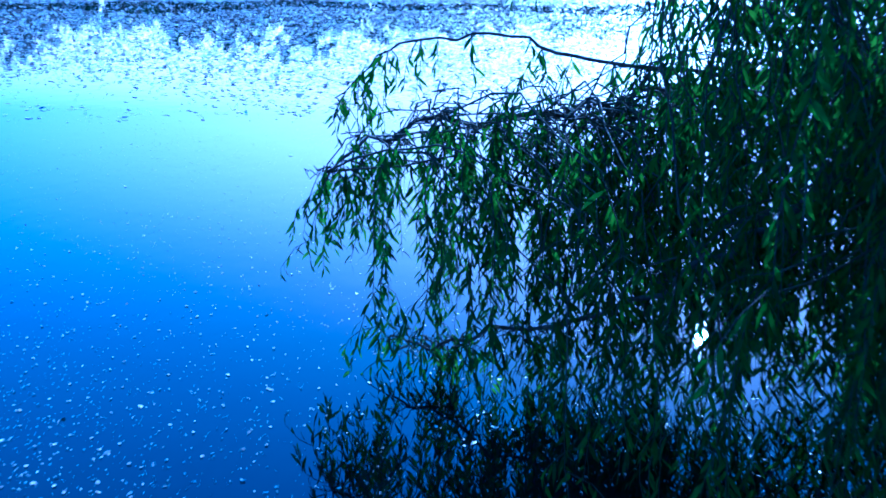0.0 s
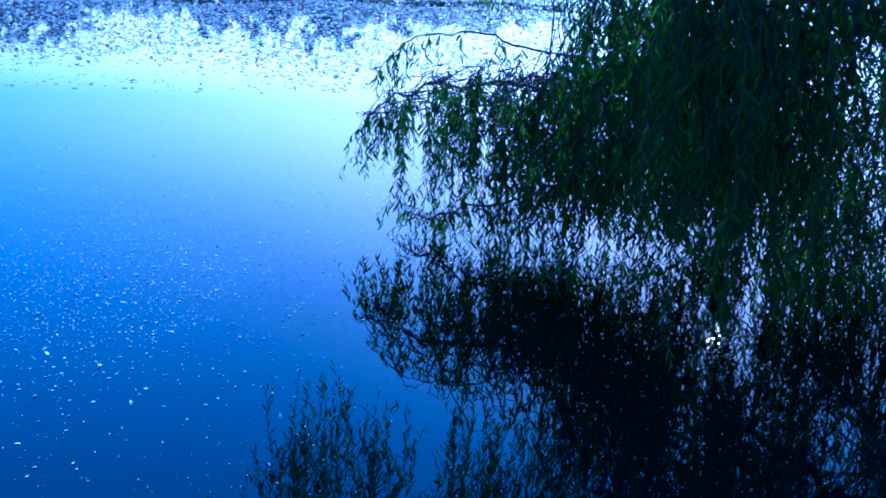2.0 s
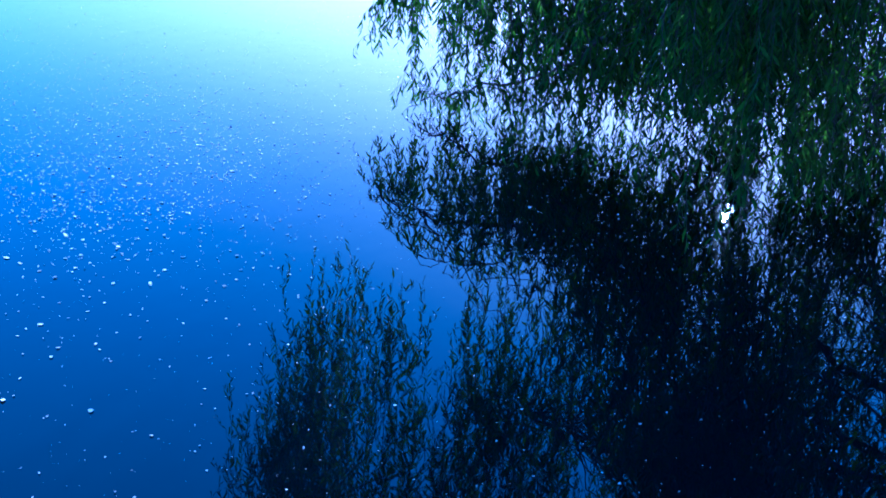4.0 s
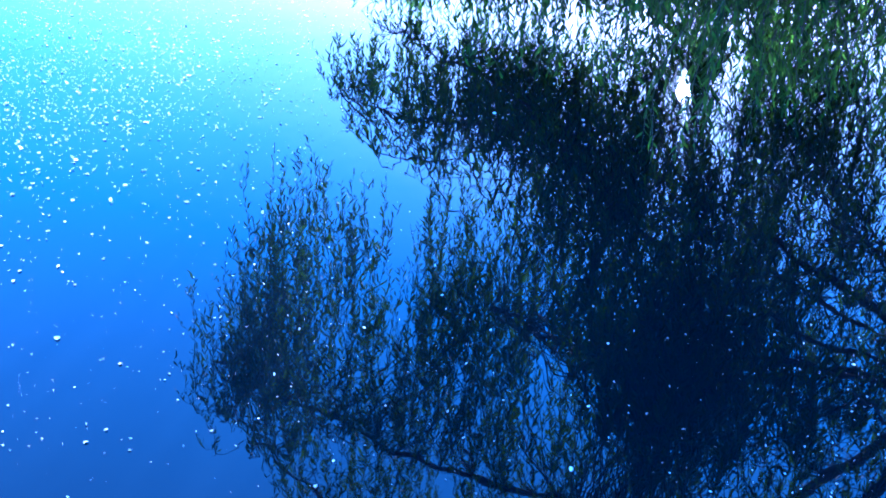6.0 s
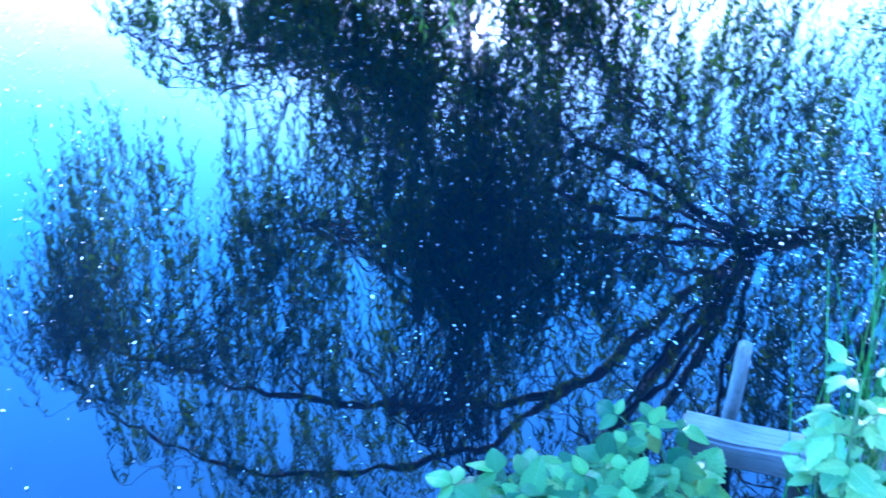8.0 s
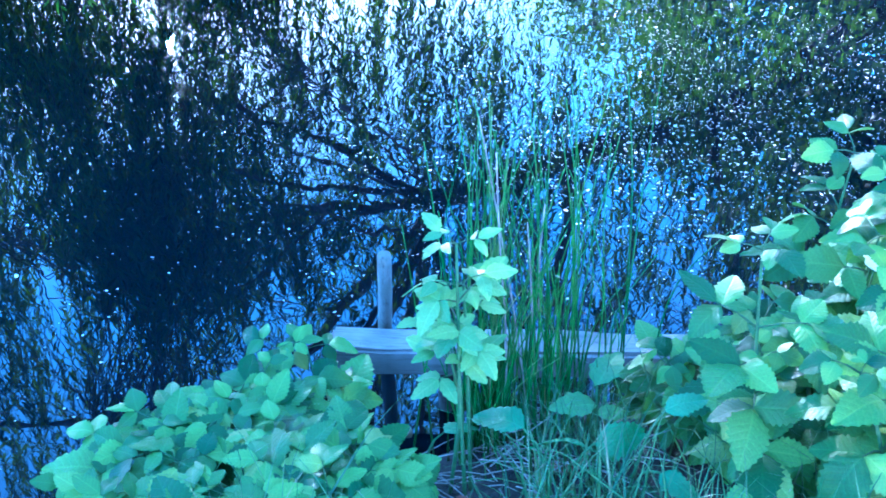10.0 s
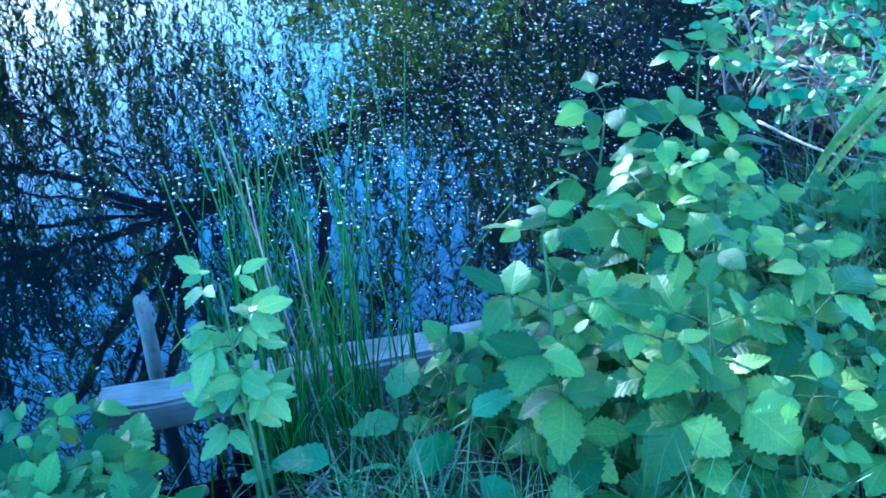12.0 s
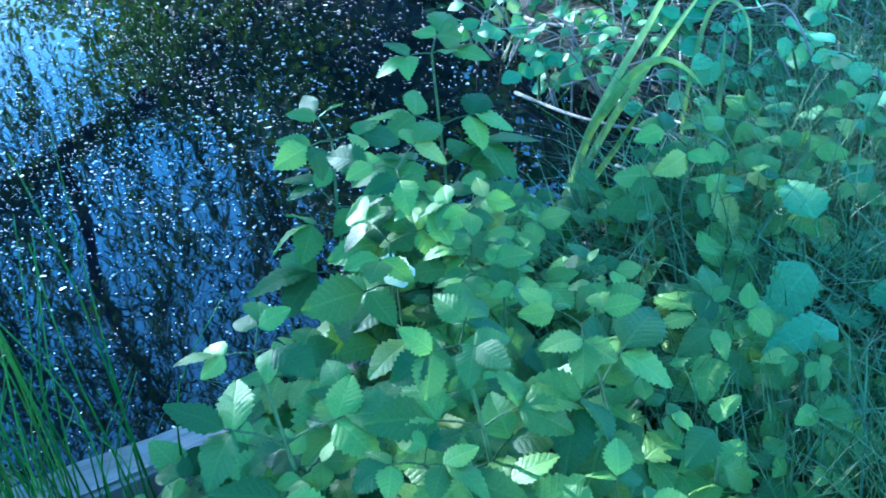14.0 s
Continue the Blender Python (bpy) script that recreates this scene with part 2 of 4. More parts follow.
def shore_distance(x, y):
    """Metres from the shoreline, positive on land."""
    pts = np.array(SHORE, float)
    a, b = pts, np.roll(pts, -1, 0)
    p = np.stack([x, y], -1)[..., None, :]
    d = b - a
    t = np.clip(((p - a) * d).sum(-1) / (d * d).sum(-1), 0, 1)
    dist = np.sqrt((((a + t[..., None] * d) - p) ** 2).sum(-1)).min(-1)
    cross = (a[:, 1] > p[..., 1]) != (b[:, 1] > p[..., 1])
    at = d[:, 0] * (p[..., 1] - a[:, 1]) / np.where(d[:, 1] == 0, 1e-9, d[:, 1]) + a[:, 0]
    inside = (cross & (p[..., 0] < at)).sum(-1) % 2 == 1
    return np.where(inside, -dist, dist)


def ground_height(x, y):
    x, y = np.asarray(x, float), np.asarray(y, float)
    s = shore_distance(x, y)
    rise = np.where(s > 0, 0.02 + 0.20 * (1 - np.exp(-s / 0.15)) + 0.05 * np.minimum(s, 3.0) + 0.012 * np.minimum(s, 60.0), np.maximum(0.9 * s, -0.8))
    return rise + np.where(s > 0, 0.025 * np.sin(5.1 * x + 1.3 * y) * np.sin(4.3 * y - 0.7 * x), 0)


def make_ground():
    def steps(near_lo, near_hi, far_lo, far_hi, d):
        near = list(np.arange(near_lo, near_hi, d))
        out, k = near[:], d
        while out[-1] < far_hi:
            k *= 1.18
            out.append(out[-1] + k)
        k = d
        while out[0] > far_lo:
            k *= 1.18
            out.insert(0, out[0] - k)
        return np.array(out)
    xs, ys = steps(-1.5, 6.5, -900, 900, 0.07), steps(-1.5, 5.0, -900, 900, 0.07)
    gx, gy = np.meshgrid(xs, ys)
    gz = ground_height(gx, gy)
    verts = np.stack([gx, gy, gz], -1).reshape(-1, 3)
    w = len(xs)
    faces = [(j * w + i, j * w + i + 1, (j + 1) * w + i + 1, (j + 1) * w + i) for j in range(len(ys) - 1) for i in range(w - 1)]
    ob = new("ground", mesh_of("ground", verts, faces, SOIL))
    return tagged(ob, "dark damp soil bank sloping into the pond", "ground", kind="structure")


make_ground()
pond = new("water", mesh_of("water", [(-150, -20, 0), (80, -20, 0), (80, 150, 0), (-150, 150, 0)], [(0, 1, 2, 3)], WATER, False))
tagged(pond, "still dark pond water mirroring sky and willow", "water", kind="structure")


def fleck_sheet(name, label, spots, lift=0.002):
    """Small floating petals and fluff: spots are x, y and size."""
    verts, faces = [], []
    for x, y, size in spots:
        n, first, turn, z = random.choice((4, 5, 6)), len(verts), random.uniform(0, 6.28), lift + random.uniform(0, 0.002)
        long = random.uniform(0.3, 1.0)
        tilt_u, tilt_v = random.gauss(0, 0.12), random.gauss(0, 0.12)
        z += 0.4 * size * (abs(tilt_u) + abs(tilt_v))
        for k in range(n):
            a = 2 * math.pi * k / n
            r = size * random.uniform(0.2, 0.75)
            u, v = r * math.cos(a), r * long * math.sin(a)
            verts.append((x + u * math.cos(turn) - v * math.sin(turn), y + u * math.sin(turn) + v * math.cos(turn), z + tilt_u * u + tilt_v * v))
        faces.append(tuple(range(first, first + n)))
    ob = new(name, mesh_of(name, verts, faces, FLECK, False))
    return tagged(ob, label, "floating petals", kind="stuff")


def on_water(x, y):
    return shore_distance(np.array([x]), np.array([y]))[0] < -0.02


def near_flecks():
    out = []
    clumps = [(random.uniform(-7, 6), random.uniform(2, 17), random.uniform(0.2, 1.0)) for _ in range(150)]
    while len(out) < 32000:
        if random.random() < 0.75:
            cx, cy, s = random.choice(clumps)
            x, y = random.gauss(cx, s), random.gauss(cy, s)
        else:
            x, y = random.uniform(-9, 8), random.uniform(1.4, 20)
        if y < 5.2 and random.random() < 0.38:
            continue
        size = min(0.016, (0.0050 if y < 5.5 else 0.0072) * math.exp(random.gauss(0.0, 0.5)))
        out.append((x, y, size))
    for _ in range(4800):
        out.append((random.gauss(-2.4, 1.2), random.gauss(7.6, 1.9), min(0.024, 0.0088 * math.exp(random.gauss(0.0, 0.5)))))
    for _ in range(4200):
        out.append((random.gauss(-1.9, 0.8), random.gauss(6.6, 0.9), min(0.022, 0.0080 * math.exp(random.gauss(0.0, 0.5)))))
    for _ in range(7500):
        out.append((random.gauss(3.6, 0.9), random.gauss(3.2, 1.1), 0.0054 * math.exp(random.gauss(0, 0.45))))
    for _ in range(3800):
        out.append((random.gauss(2.6, 0.55), random.gauss(2.9, 0.55), 0.0050 * math.exp(random.gauss(0, 0.45))))
    for _ in range(30):
        out.append((random.uniform(-8, 3), random.uniform(9, 20), random.uniform(0.02, 0.06)))
    pts = np.array(out)
    return pts[shore_distance(pts[:, 0], pts[:, 1]) < -0.03]


def far_flecks():
    n = 220000
    y = np.where(np.random.uniform(0, 1, n) < 0.85, np.random.uniform(16, 58, n), np.random.uniform(58, 110, n))
    x = np.random.uniform(-1, 1, n) * (4 + 0.47 * y)
    drift = 1.6 * np.sin(0.35 * x + 0.2 * y) + 1.2 * np.sin(0.9 * x - 0.5)
    keep = np.where((y > 42 + drift) & (y < 49 + drift), 0.25, np.clip((y - 16 - drift) / 6, 0.06, 1))
    ok = np.random.uniform(0, 1, n) < keep
    pts = np.stack([x, y, (0.032 + 0.0014 * y) * np.random.uniform(0.5, 1.7, n)], -1)[ok]
    return pts[shore_distance(pts[:, 0], pts[:, 1]) < -0.5]


fleck_sheet("petal_flecks", "pale petals and seed fluff floating on the pond", near_flecks())
fleck_sheet("far_petal_flecks", "dense pale petals floating out on the far water", far_flecks())


def far_woods():
    """Crowns of leaf sprays along the far and side shores."""
    verts, faces = [], []
    rng = random.Random(5)
    spots = []
    for k in range(150):
        x = -130 + 200 * k / 149
        spots.append((x + rng.uniform(-2, 2), 133 + rng.uniform(0, 10) - 0.0016 * x * x, rng.uniform(5.5, 8.0)))
    for x, h in ((-50, 10.5), (-46, 11.5), (-43, 10), (-26, 9), (-21, 9.5), (-16, 10), (-12, 9.5)):
        spots.append((x, 133, h))
    for k in range(60):
        t = 0.16 + 0.84 * k / 59
        spots.append((12 + 48 * t + rng.uniform(1, 5), 13 + 108 * t + rng.uniform(-3, 3), rng.uniform(6, 10)))
        spots.append((-118 - 20 * math.sin(3 * t) + rng.uniform(-5, 0), 10 + 105 * t, rng.uniform(6, 11)))
    for x, y, h in spots:
        wide = h * rng.uniform(0.28, 0.42)
        for _ in range(130):
            while True:
                q = Vector((rng.uniform(-1, 1), rng.uniform(-1, 1), rng.uniform(-1, 1)))
                if 0.3 < q.length < 1:
                    break
            c = Vector((x + q.x * wide, y + q.y * wide, h * (0.52 + 0.46 * q.z)))
            first, s = len(verts), rng.uniform(0.35, 0.8)
            a = Vector((rng.uniform(-1, 1), rng.uniform(-1, 1), rng.uniform(-1, 1))).normalized()
            b = a.cross(Vector((rng.uniform(-1, 1), rng.uniform(-1, 1), 0.4))).normalized()
            for u, v in ((-1, -0.3), (0.1, -0.8), (1, 0.2), (0.3, 0.9), (-0.6, 0.6)):
                verts.append(c + a * s * u + b * s * v)
            faces.append(tuple(range(first, first + 5)))
    ob = new("far_woods", mesh_of("far_woods", verts, faces, WOODS, False))
    return tagged(ob, "dark green wood along the far shore of the pond", "woods", kind="stuff")


far_woods()


# ---- the weeping willow leaning over the water ----
NODE = (4.2, 7.2, 2.5)
TRUNK_LINE = [(8.3, 6.0, 0.1), (7.7, 6.1, 1.2), (6.4, 6.5, 1.95), (5.3, 7.0, 2.3), NODE]
# each limb: line, thickness at both ends
BOUGHS = {
    "upper_left": ([NODE, (2.9, 7.6, 3.9), (1.73, 8.46, 4.6), (0.12, 9.0, 4.5), (-1.08, 9.36, 4.1), (-1.8, 9.5, 3.75)], 0.05, 0.008),
    "upper_second": ([(2.9, 7.6, 3.9), (2.4, 9.0, 5.6), (0.96, 9.24, 5.9), (-0.24, 9.36, 5.6), (-1.2, 9.5, 4.9), (-1.75, 9.5, 4.2)], 0.04, 0.007),
    "low_left": ([NODE, (3.0, 7.9, 1.75), (1.95, 8.5, 1.36), (1.16, 8.8, 1.17), (0.53, 8.8, 1.08), (-0.23, 8.8, 0.97), (-0.55, 8.7, 0.80)], 0.032, 0.006),
    "droop_left": ([NODE, (2.9, 7.2, 2.0), (1.9, 7.2, 1.5), (1.33, 7.3, 1.04), (1.06, 7.5, 0.77), (0.64, 7.8, 0.43), (0.02, 8.1, 0.20), (-0.24, 8.2, 0.10)], 0.024, 0.005),
    "thin_left": ([(1.95, 8.5, 1.36), (1.5, 8.8, 1.25), (0.77, 8.9, 1.28), (0.3, 8.9, 1.40), (-0.2, 8.9, 1.36), (-0.52, 8.85, 1.12)], 0.014, 0.003),
    "forward": ([NODE, (3.0, 6.3, 3.2), (1.9, 5.7, 3.2), (1.4, 5.6, 3.0), (0.95, 5.8, 2.6)], 0.03, 0.006),
    "fan_a": ([NODE, (3.3, 6.9, 2.2), (2.4, 6.6, 1.75), (1.9, 6.4, 1.3)], 0.022, 0.006),
    "fan_b": ([NODE, (3.3, 7.3, 2.0), (2.5, 7.3, 1.5), (1.9, 7.2, 1.0)], 0.020, 0.006),
    "fan_c": ([NODE, (3.6, 6.5, 2.3), (3.0, 6.0, 1.9), (2.5, 5.6, 1.4)], 0.022, 0.006),
    "fan_d": ([NODE, (3.7, 6.8, 1.8), (3.2, 6.6, 1.3), (2.8, 6.4, 0.8)], 0.018, 0.005),
    "fan_e": ([NODE, (3.7, 7.6, 1.9), (3.2, 7.9, 1.3), (2.8, 8.0, 0.8)], 0.018, 0.005),
    "fan_f": ([NODE, (3.4, 6.8, 3.0), (2.5, 6.4, 3.9), (1.6, 6.5, 4.4)], 0.030, 0.007),
    "fan_g": ([NODE, (3.6, 6.3, 3.2), (3.1, 5.7, 4.0), (2.3, 5.4, 4.3)], 0.028, 0.007),
    "mid": ([NODE, (2.9, 7.4, 2.4), (1.7, 7.3, 2.35), (1.1, 7.4, 2.2), (0.6, 7.5, 2.0)], 0.035, 0.007),
    "crown_left": ([NODE, (3.2, 7.6, 4.6), (2.4, 8.6, 6.3), (0.96, 9.4, 6.9), (0.0, 9.5, 6.5)], 0.05, 0.008),
    "crown_top": ([NODE, (3.8, 7.9, 5.0), (3.6, 8.8, 7.2), (3.0, 9.4, 8.6)], 0.055, 0.01),
    "crown_right": ([(5.3, 7.0, 2.3), (5.2, 6.8, 4.0), (5.5, 6.6, 5.6), (5.3, 6.2, 6.6)], 0.055, 0.01),
    "bank_side": ([(6.4, 6.5, 1.95), (6.3, 5.8, 3.2), (6.2, 4.8, 4.2), (5.6, 4.0, 4.4)], 0.05, 0.01),
}


class Foliage:
    """Collects the twigs and the leaves of one limb."""

    def __init__(self):
        self.twig_v, self.twig_f, self.leaf_v, self.leaf_f = [], [], [], []

    def leaf(self, at, way, size, rng):
        side = way.cross(Vector((rng.uniform(-1, 1), rng.uniform(-1, 1), rng.uniform(-0.4, 0.4)))).normalized()
        lift = side.cross(way) * size * rng.uniform(-0.12, 0.12)
        w, n = size * rng.uniform(0.075, 0.11), len(self.leaf_v)
        mid, far = at + way * size * 0.33 + lift, at + way * size * 0.68 + lift
        self.leaf_v += [at, mid - side * w, mid + side * w, far - side * w * 0.8, far + side * w * 0.8, at + way * size]
        self.leaf_f += [(n, n + 2, n + 1), (n + 1, n + 2, n + 4, n + 3), (n + 3, n + 4, n + 5)]

    def strand(self, top, drift, length, rng, thick=0.0035, leaf_step=0.024, bare=0.10, shoots=True):
        """A hanging withe with narrow leaves that point down and outward, and with short side shoots."""
        n = max(4, int(length / 0.11))
        bow = Vector((drift[0], drift[1], 0))
        line, sway = [], Vector((rng.uniform(-1, 1), rng.uniform(-1, 1), 0)) * 0.09 * length
        knee = Vector((0, 0, 0))
        for i in range(n + 1):
            t = i / n
            knee += Vector((rng.gauss(0, 0.010), rng.gauss(0, 0.010), 0))
            out = bow * (1 - (1 - t) ** 2.2) + sway * math.sin(2.6 * t) + knee
            line.append(Vector(top) + out + Vector((0, 0, -length * (t ** 1.25))))
        tube(self.twig_v, self.twig_f, line, taper(n + 1, thick, 0.0012), 3)
        if shoots:
            for _ in range(int(length * 3.2)):
                q = line[rng.randrange(0, n)]
                a, r = rng.uniform(0, 6.28), rng.uniform(0.06, 0.22)
                self.strand(q, (math.cos(a) * r, math.sin(a) * r), min(rng.uniform(0.12, 0.42), max(0.1, q.z - line[-1].z + 0.05)), rng, 0.002, leaf_step, 0.05, False)
        s, total = bare * length, length * 1.05
        while s < total:
            t = s / total
            i = min(int(t * n), n - 1)
            at = line[i].lerp(line[i + 1], t * n - i)
            a = rng.uniform(0, 6.28)
            spread = rng.uniform(0.25, 1.1)
            way = Vector((math.cos(a) * spread, math.sin(a) * spread, -1)).normalized()
            self.leaf(at, way, rng.uniform(0.060, 0.110) * (1.05 - 0.35 * t), rng)
            s += leaf_step * rng.uniform(0.5, 1.6)

    def branch(self, a, b, r, rng):
        """A thin branch that rises out of a limb at a and arches over to b."""
        a, b = Vector(a), Vector(b)
        mid = a.lerp(b, 0.5) + Vector((rng.uniform(-0.1, 0.1), rng.uniform(-0.1, 0.1), 0.10 * (b - a).length))
        line = smooth_line([a, mid, b], 4)
        for i in range(1, len(line) - 1):
            line[i] = line[i] + Vector((rng.gauss(0, 0.02), rng.gauss(0, 0.02), rng.gauss(0, 0.02)))
        tube(self.twig_v, self.twig_f, line, taper(len(line), r, 0.003), 4)


def inside(x, y, poly):
    hit = False
    for (ax, ay), (bx, by) in zip(poly, poly[1:] + poly[:1]):
        if (ay > y) != (by > y) and x < (bx - ax) * (y - ay) / (by - ay) + ax:
            hit = not hit
    return hit


def make_willow():
    rng = random.Random(11)
    tree = tagged(new("willow_tree"), "weeping willow leaning out from the bank over the pond", "tree")
    verts, faces = [], []
    line = smooth_line(TRUNK_LINE)
    tube(verts, faces, line, [r * (1 + 0.9 * math.exp(-i / 2.0)) for i, r in enumerate(taper(len(line), 0.14, 0.075))], 14, 0.08, rng)
    trunk = part("trunk", mesh_of("trunk", verts, faces, BARK), tree, "leaning fissured grey-brown trunk")
    lines, leaves, limbs = {}, {}, {}
    for name, (points, a, b) in BOUGHS.items():
        verts, faces = [], []
        lines[name] = smooth_line(points)
        n = len(lines[name])
        wob = [q + Vector((rng.uniform(-1, 1), rng.uniform(-1, 1), rng.uniform(-1, 1))) * 0.055 * min(1, a * 25) if 0 < i < n - 1 else q for i, q in enumerate(lines[name])]
        lines[name] = wob
        tube(verts, faces, wob, taper(n, a, b), 8, 0.08, rng)
        limbs[name] = part("limb", mesh_of("limb", verts, faces, BARK), tree)
        leaves[name] = Foliage()

    lines["trunk"], leaves["trunk"], limbs["trunk"] = line[8:], Foliage(), trunk

    def hang(names, x, y, top, bottom, drift=0.12, reach=1.9, thin=0.50, **more):
        """One strand from top to bottom at x, y, borne by a thin branch from the nearest of the named limbs."""
        b = Vector((x, y, top))
        if x > 0.295 * y and top < 1.7 and rng.random() < thin:
            return
        # a clear lane through which the low sun shines on the water
        lane = 1.30 + 0.257 * (y - 4.5)
        if abs(x - lane) < 0.05 and 4.5 < y < 9.2:
            bottom = max(bottom, 0.337 * abs(y - 6.0) + 0.25)
            top = max(top, bottom + 0.25)
            b.z = top
        found = [(((q - b).length + 0.6 * max(0, q.z - b.z)) * rng.uniform(0.5, 2.0), name, i) for name in names for i, q in enumerate(lines[name]) if (q - b).length < reach]
        if not found:
            return
        near = min(found)
        q = lines[near[1]][near[2]]
        fol = leaves[near[1]]
        if near[0] > 0.08:
            fol.branch(q, b, min(0.007, 0.0022 + 0.0026 * (q - b).length), rng)
        out = Vector((b.x - q.x, b.y - q.y, 0))
        out = out.normalized() if out.length > 0.05 else Vector((rng.uniform(-1, 1), rng.uniform(-1, 1), 0))
        fol.strand(b, out * drift * rng.uniform(0.3, 1.2), max(0.1, top - bottom), rng, **more)

    # the low branch that reaches out over the open water
    for k in range(100):
        i = rng.randrange(10 if k < 45 else 16, len(lines["low_left"]))
        q = lines["low_left"][i]
        x, y = q.x + rng.uniform(-0.05, 0.06), q.y + rng.uniform(-0.10, 0.10)
        reach = 0.30 + 0.45 * min(1, max(0, (x + 0.6) / 0.8))
        top = q.z + rng.uniform(-0.03, 0.02)
        hang(["low_left"], x, y, top, max(0.12, top - reach * rng.uniform(0.5, 1.25)), 0.15)
    for _ in range(36):
        x, y = rng.uniform(-0.25, 1.0), rng.uniform(7.9, 9.0)
        top = rng.uniform(0.7, 1.3)
        hang(["low_left"], x, y, top, rng.uniform(0.1, 0.45), 0.15)
    for _ in range(22):
        q = lines["thin_left"][rng.randrange(8, len(lines["thin_left"]))]
        hang(["thin_left"], q.x, q.y, q.z, q.z - rng.uniform(0.12, 0.4), 0.12)
    # the thick curtain down to the water
    curtain = [(0.0, 7.3), (0.4, 6.9), (1.05, 6.3), (1.25, 5.6), (1.9, 5.3), (2.5, 5.7), (3.6, 6.0), (4.6, 6.6), (4.6, 8.2), (1.9, 8.7), (0.5, 8.6), (0.1, 8.2)]
    done = 0
    while done < 250:
        x, y = rng.uniform(0, 4.7), rng.uniform(5.2, 8.8)
        if inside(x, y, curtain) and rng.random() < (0.5 if x < 1.5 else 0.7 if x < 1.8 else 0.45 if x < 3.5 else 1.0):
            top = rng.uniform(0.6, 1.1) if x < 1.0 else rng.uniform(0.7, 1.6) if rng.random() < 0.75 else rng.uniform(1.5, 2.7)
            hang(["low_left", "mid"] if x < 1.0 else ["mid", "forward", "low_left"], x, y, top, rng.uniform(0.08, 0.4) if top < 1.7 else rng.uniform(0.5, 1.4), 0.2, 1.2 if x < 1.0 else 1.9)
            done += 1
    for _ in range(100):
        hang(["forward"], rng.gauss(1.5, 0.25), rng.gauss(5.7, 0.25), rng.uniform(1.3, 2.0), rng.uniform(0.5, 1.1))
    fans = ["fan_a", "fan_b", "fan_c", "fan_d", "fan_e", "mid", "low_left"]
    for _ in range(380):
        x, y = 0.3 + 4.1 * rng.random() ** 1.5, rng.uniform(5.6, 8.7)
        if inside(x, y, curtain) and rng.random() < (0.45 if x < 1.5 else 0.7 if x < 2.2 else 0.45):
            hang(fans, x, y, rng.uniform(0.45, 1.2), rng.uniform(-0.02, 0.14), 0.2)
    for _ in range(90):
        x, y = rng.uniform(0.85, 1.6), rng.uniform(6.8, 8.8)
        top = rng.uniform(1.2, 2.2)
        hang(["mid", "low_left"], x, y, top, top - rng.uniform(0.4, 1.1), 0.2)
    for _ in range(80):
        x, y = rng.uniform(1.4, 4.6), rng.uniform(5.5, 8.0)
        top = rng.uniform(3.0, 5.0)
        hang(["fan_f", "fan_g", "crown_left"], x, y, top, top - rng.uniform(0.3, 0.9), 0.25, 1.2)
    for _ in range(100):
        x, y = rng.uniform(2.6, 4.8), rng.uniform(6.4, 9.0)
        top = rng.uniform(2.4, 3.7)
        hang(["fan_f", "mid", "upper_left", "crown_left"], x, y, top, top - rng.uniform(0.4, 1.1), 0.25, 1.3)
    # a belt of foliage that keeps the low sun off the bank
    for _ in range(88):
        x, y = rng.uniform(1.7, 3.5), rng.uniform(6.4, 8.6)
        top = 0.45 + 0.335 * (y - 1.0) + rng.uniform(0.1, 0.4)
        hang(["mid", "fan_a", "fan_b", "fan_f", "crown_left", "upper_left"], x, y, top, top - rng.uniform(0.5, 0.8), 0.2, 1.6, thin=0.0)
    for _ in range(25):
        top = rng.uniform(1.9, 3.2)
        hang(["mid", "fan_f", "upper_left", "crown_left", "fan_b"], rng.uniform(1.9, 3.3), rng.uniform(6.8, 9.0), top, top - rng.uniform(0.6, 1.0), 0.2, 1.7)
    for _ in range(45):
        top = rng.uniform(3.2, 4.7)
        hang(["crown_right", "bank_side", "trunk"], rng.uniform(5.4, 7.4), rng.uniform(6.2, 8.8), top, max(2.6, top - rng.uniform(0.6, 1.1)), 0.2, 2.6)
    for _ in range(100):
        top = rng.uniform(2.4, 4.3)
        hang(["upper_left", "upper_second", "crown_left"], rng.uniform(0.15, 1.15), rng.uniform(8.4, 9.6), top, top - rng.uniform(0.5, 1.1), 0.2, 2.0)
    for _ in range(45):
        top = rng.uniform(0.8, 1.5)
        hang(["low_left", "mid", "fan_a", "fan_b"], rng.uniform(0.8, 1.75), rng.uniform(6.7, 8.6), top, rng.uniform(0.08, 0.35), 0.15, 1.7)
    # the second low limb, drooping almost to the water
    for _ in range(120):
        line = lines["droop_left"]
        q = line[rng.randrange(7, len(line))]
        top = q.z + rng.uniform(-0.03, 0.03)
        hang(["droop_left"], q.x + rng.uniform(-0.06, 0.06), q.y + rng.uniform(-0.12, 0.12), top, max(0.04, top - rng.uniform(0.2, 0.55)), 0.12)
    for _ in range(30):
        top = rng.uniform(0.65, 1.15)
        hang(["low_left", "thin_left"], rng.uniform(0.35, 1.05), rng.uniform(7.7, 9.1), top, rng.uniform(0.10, 0.5), 0.15, 1.4)
    # thick foliage about the core
    for _ in range(60):
        top = rng.uniform(1.4, 2.3)
        hang(["forward", "fan_a", "fan_c", "mid"], rng.uniform(1.2, 1.75), rng.uniform(5.2, 6.6), top, top - rng.uniform(0.5, 0.9), 0.2, 1.5)
    for _ in range(50):
        top = rng.uniform(1.5, 2.1)
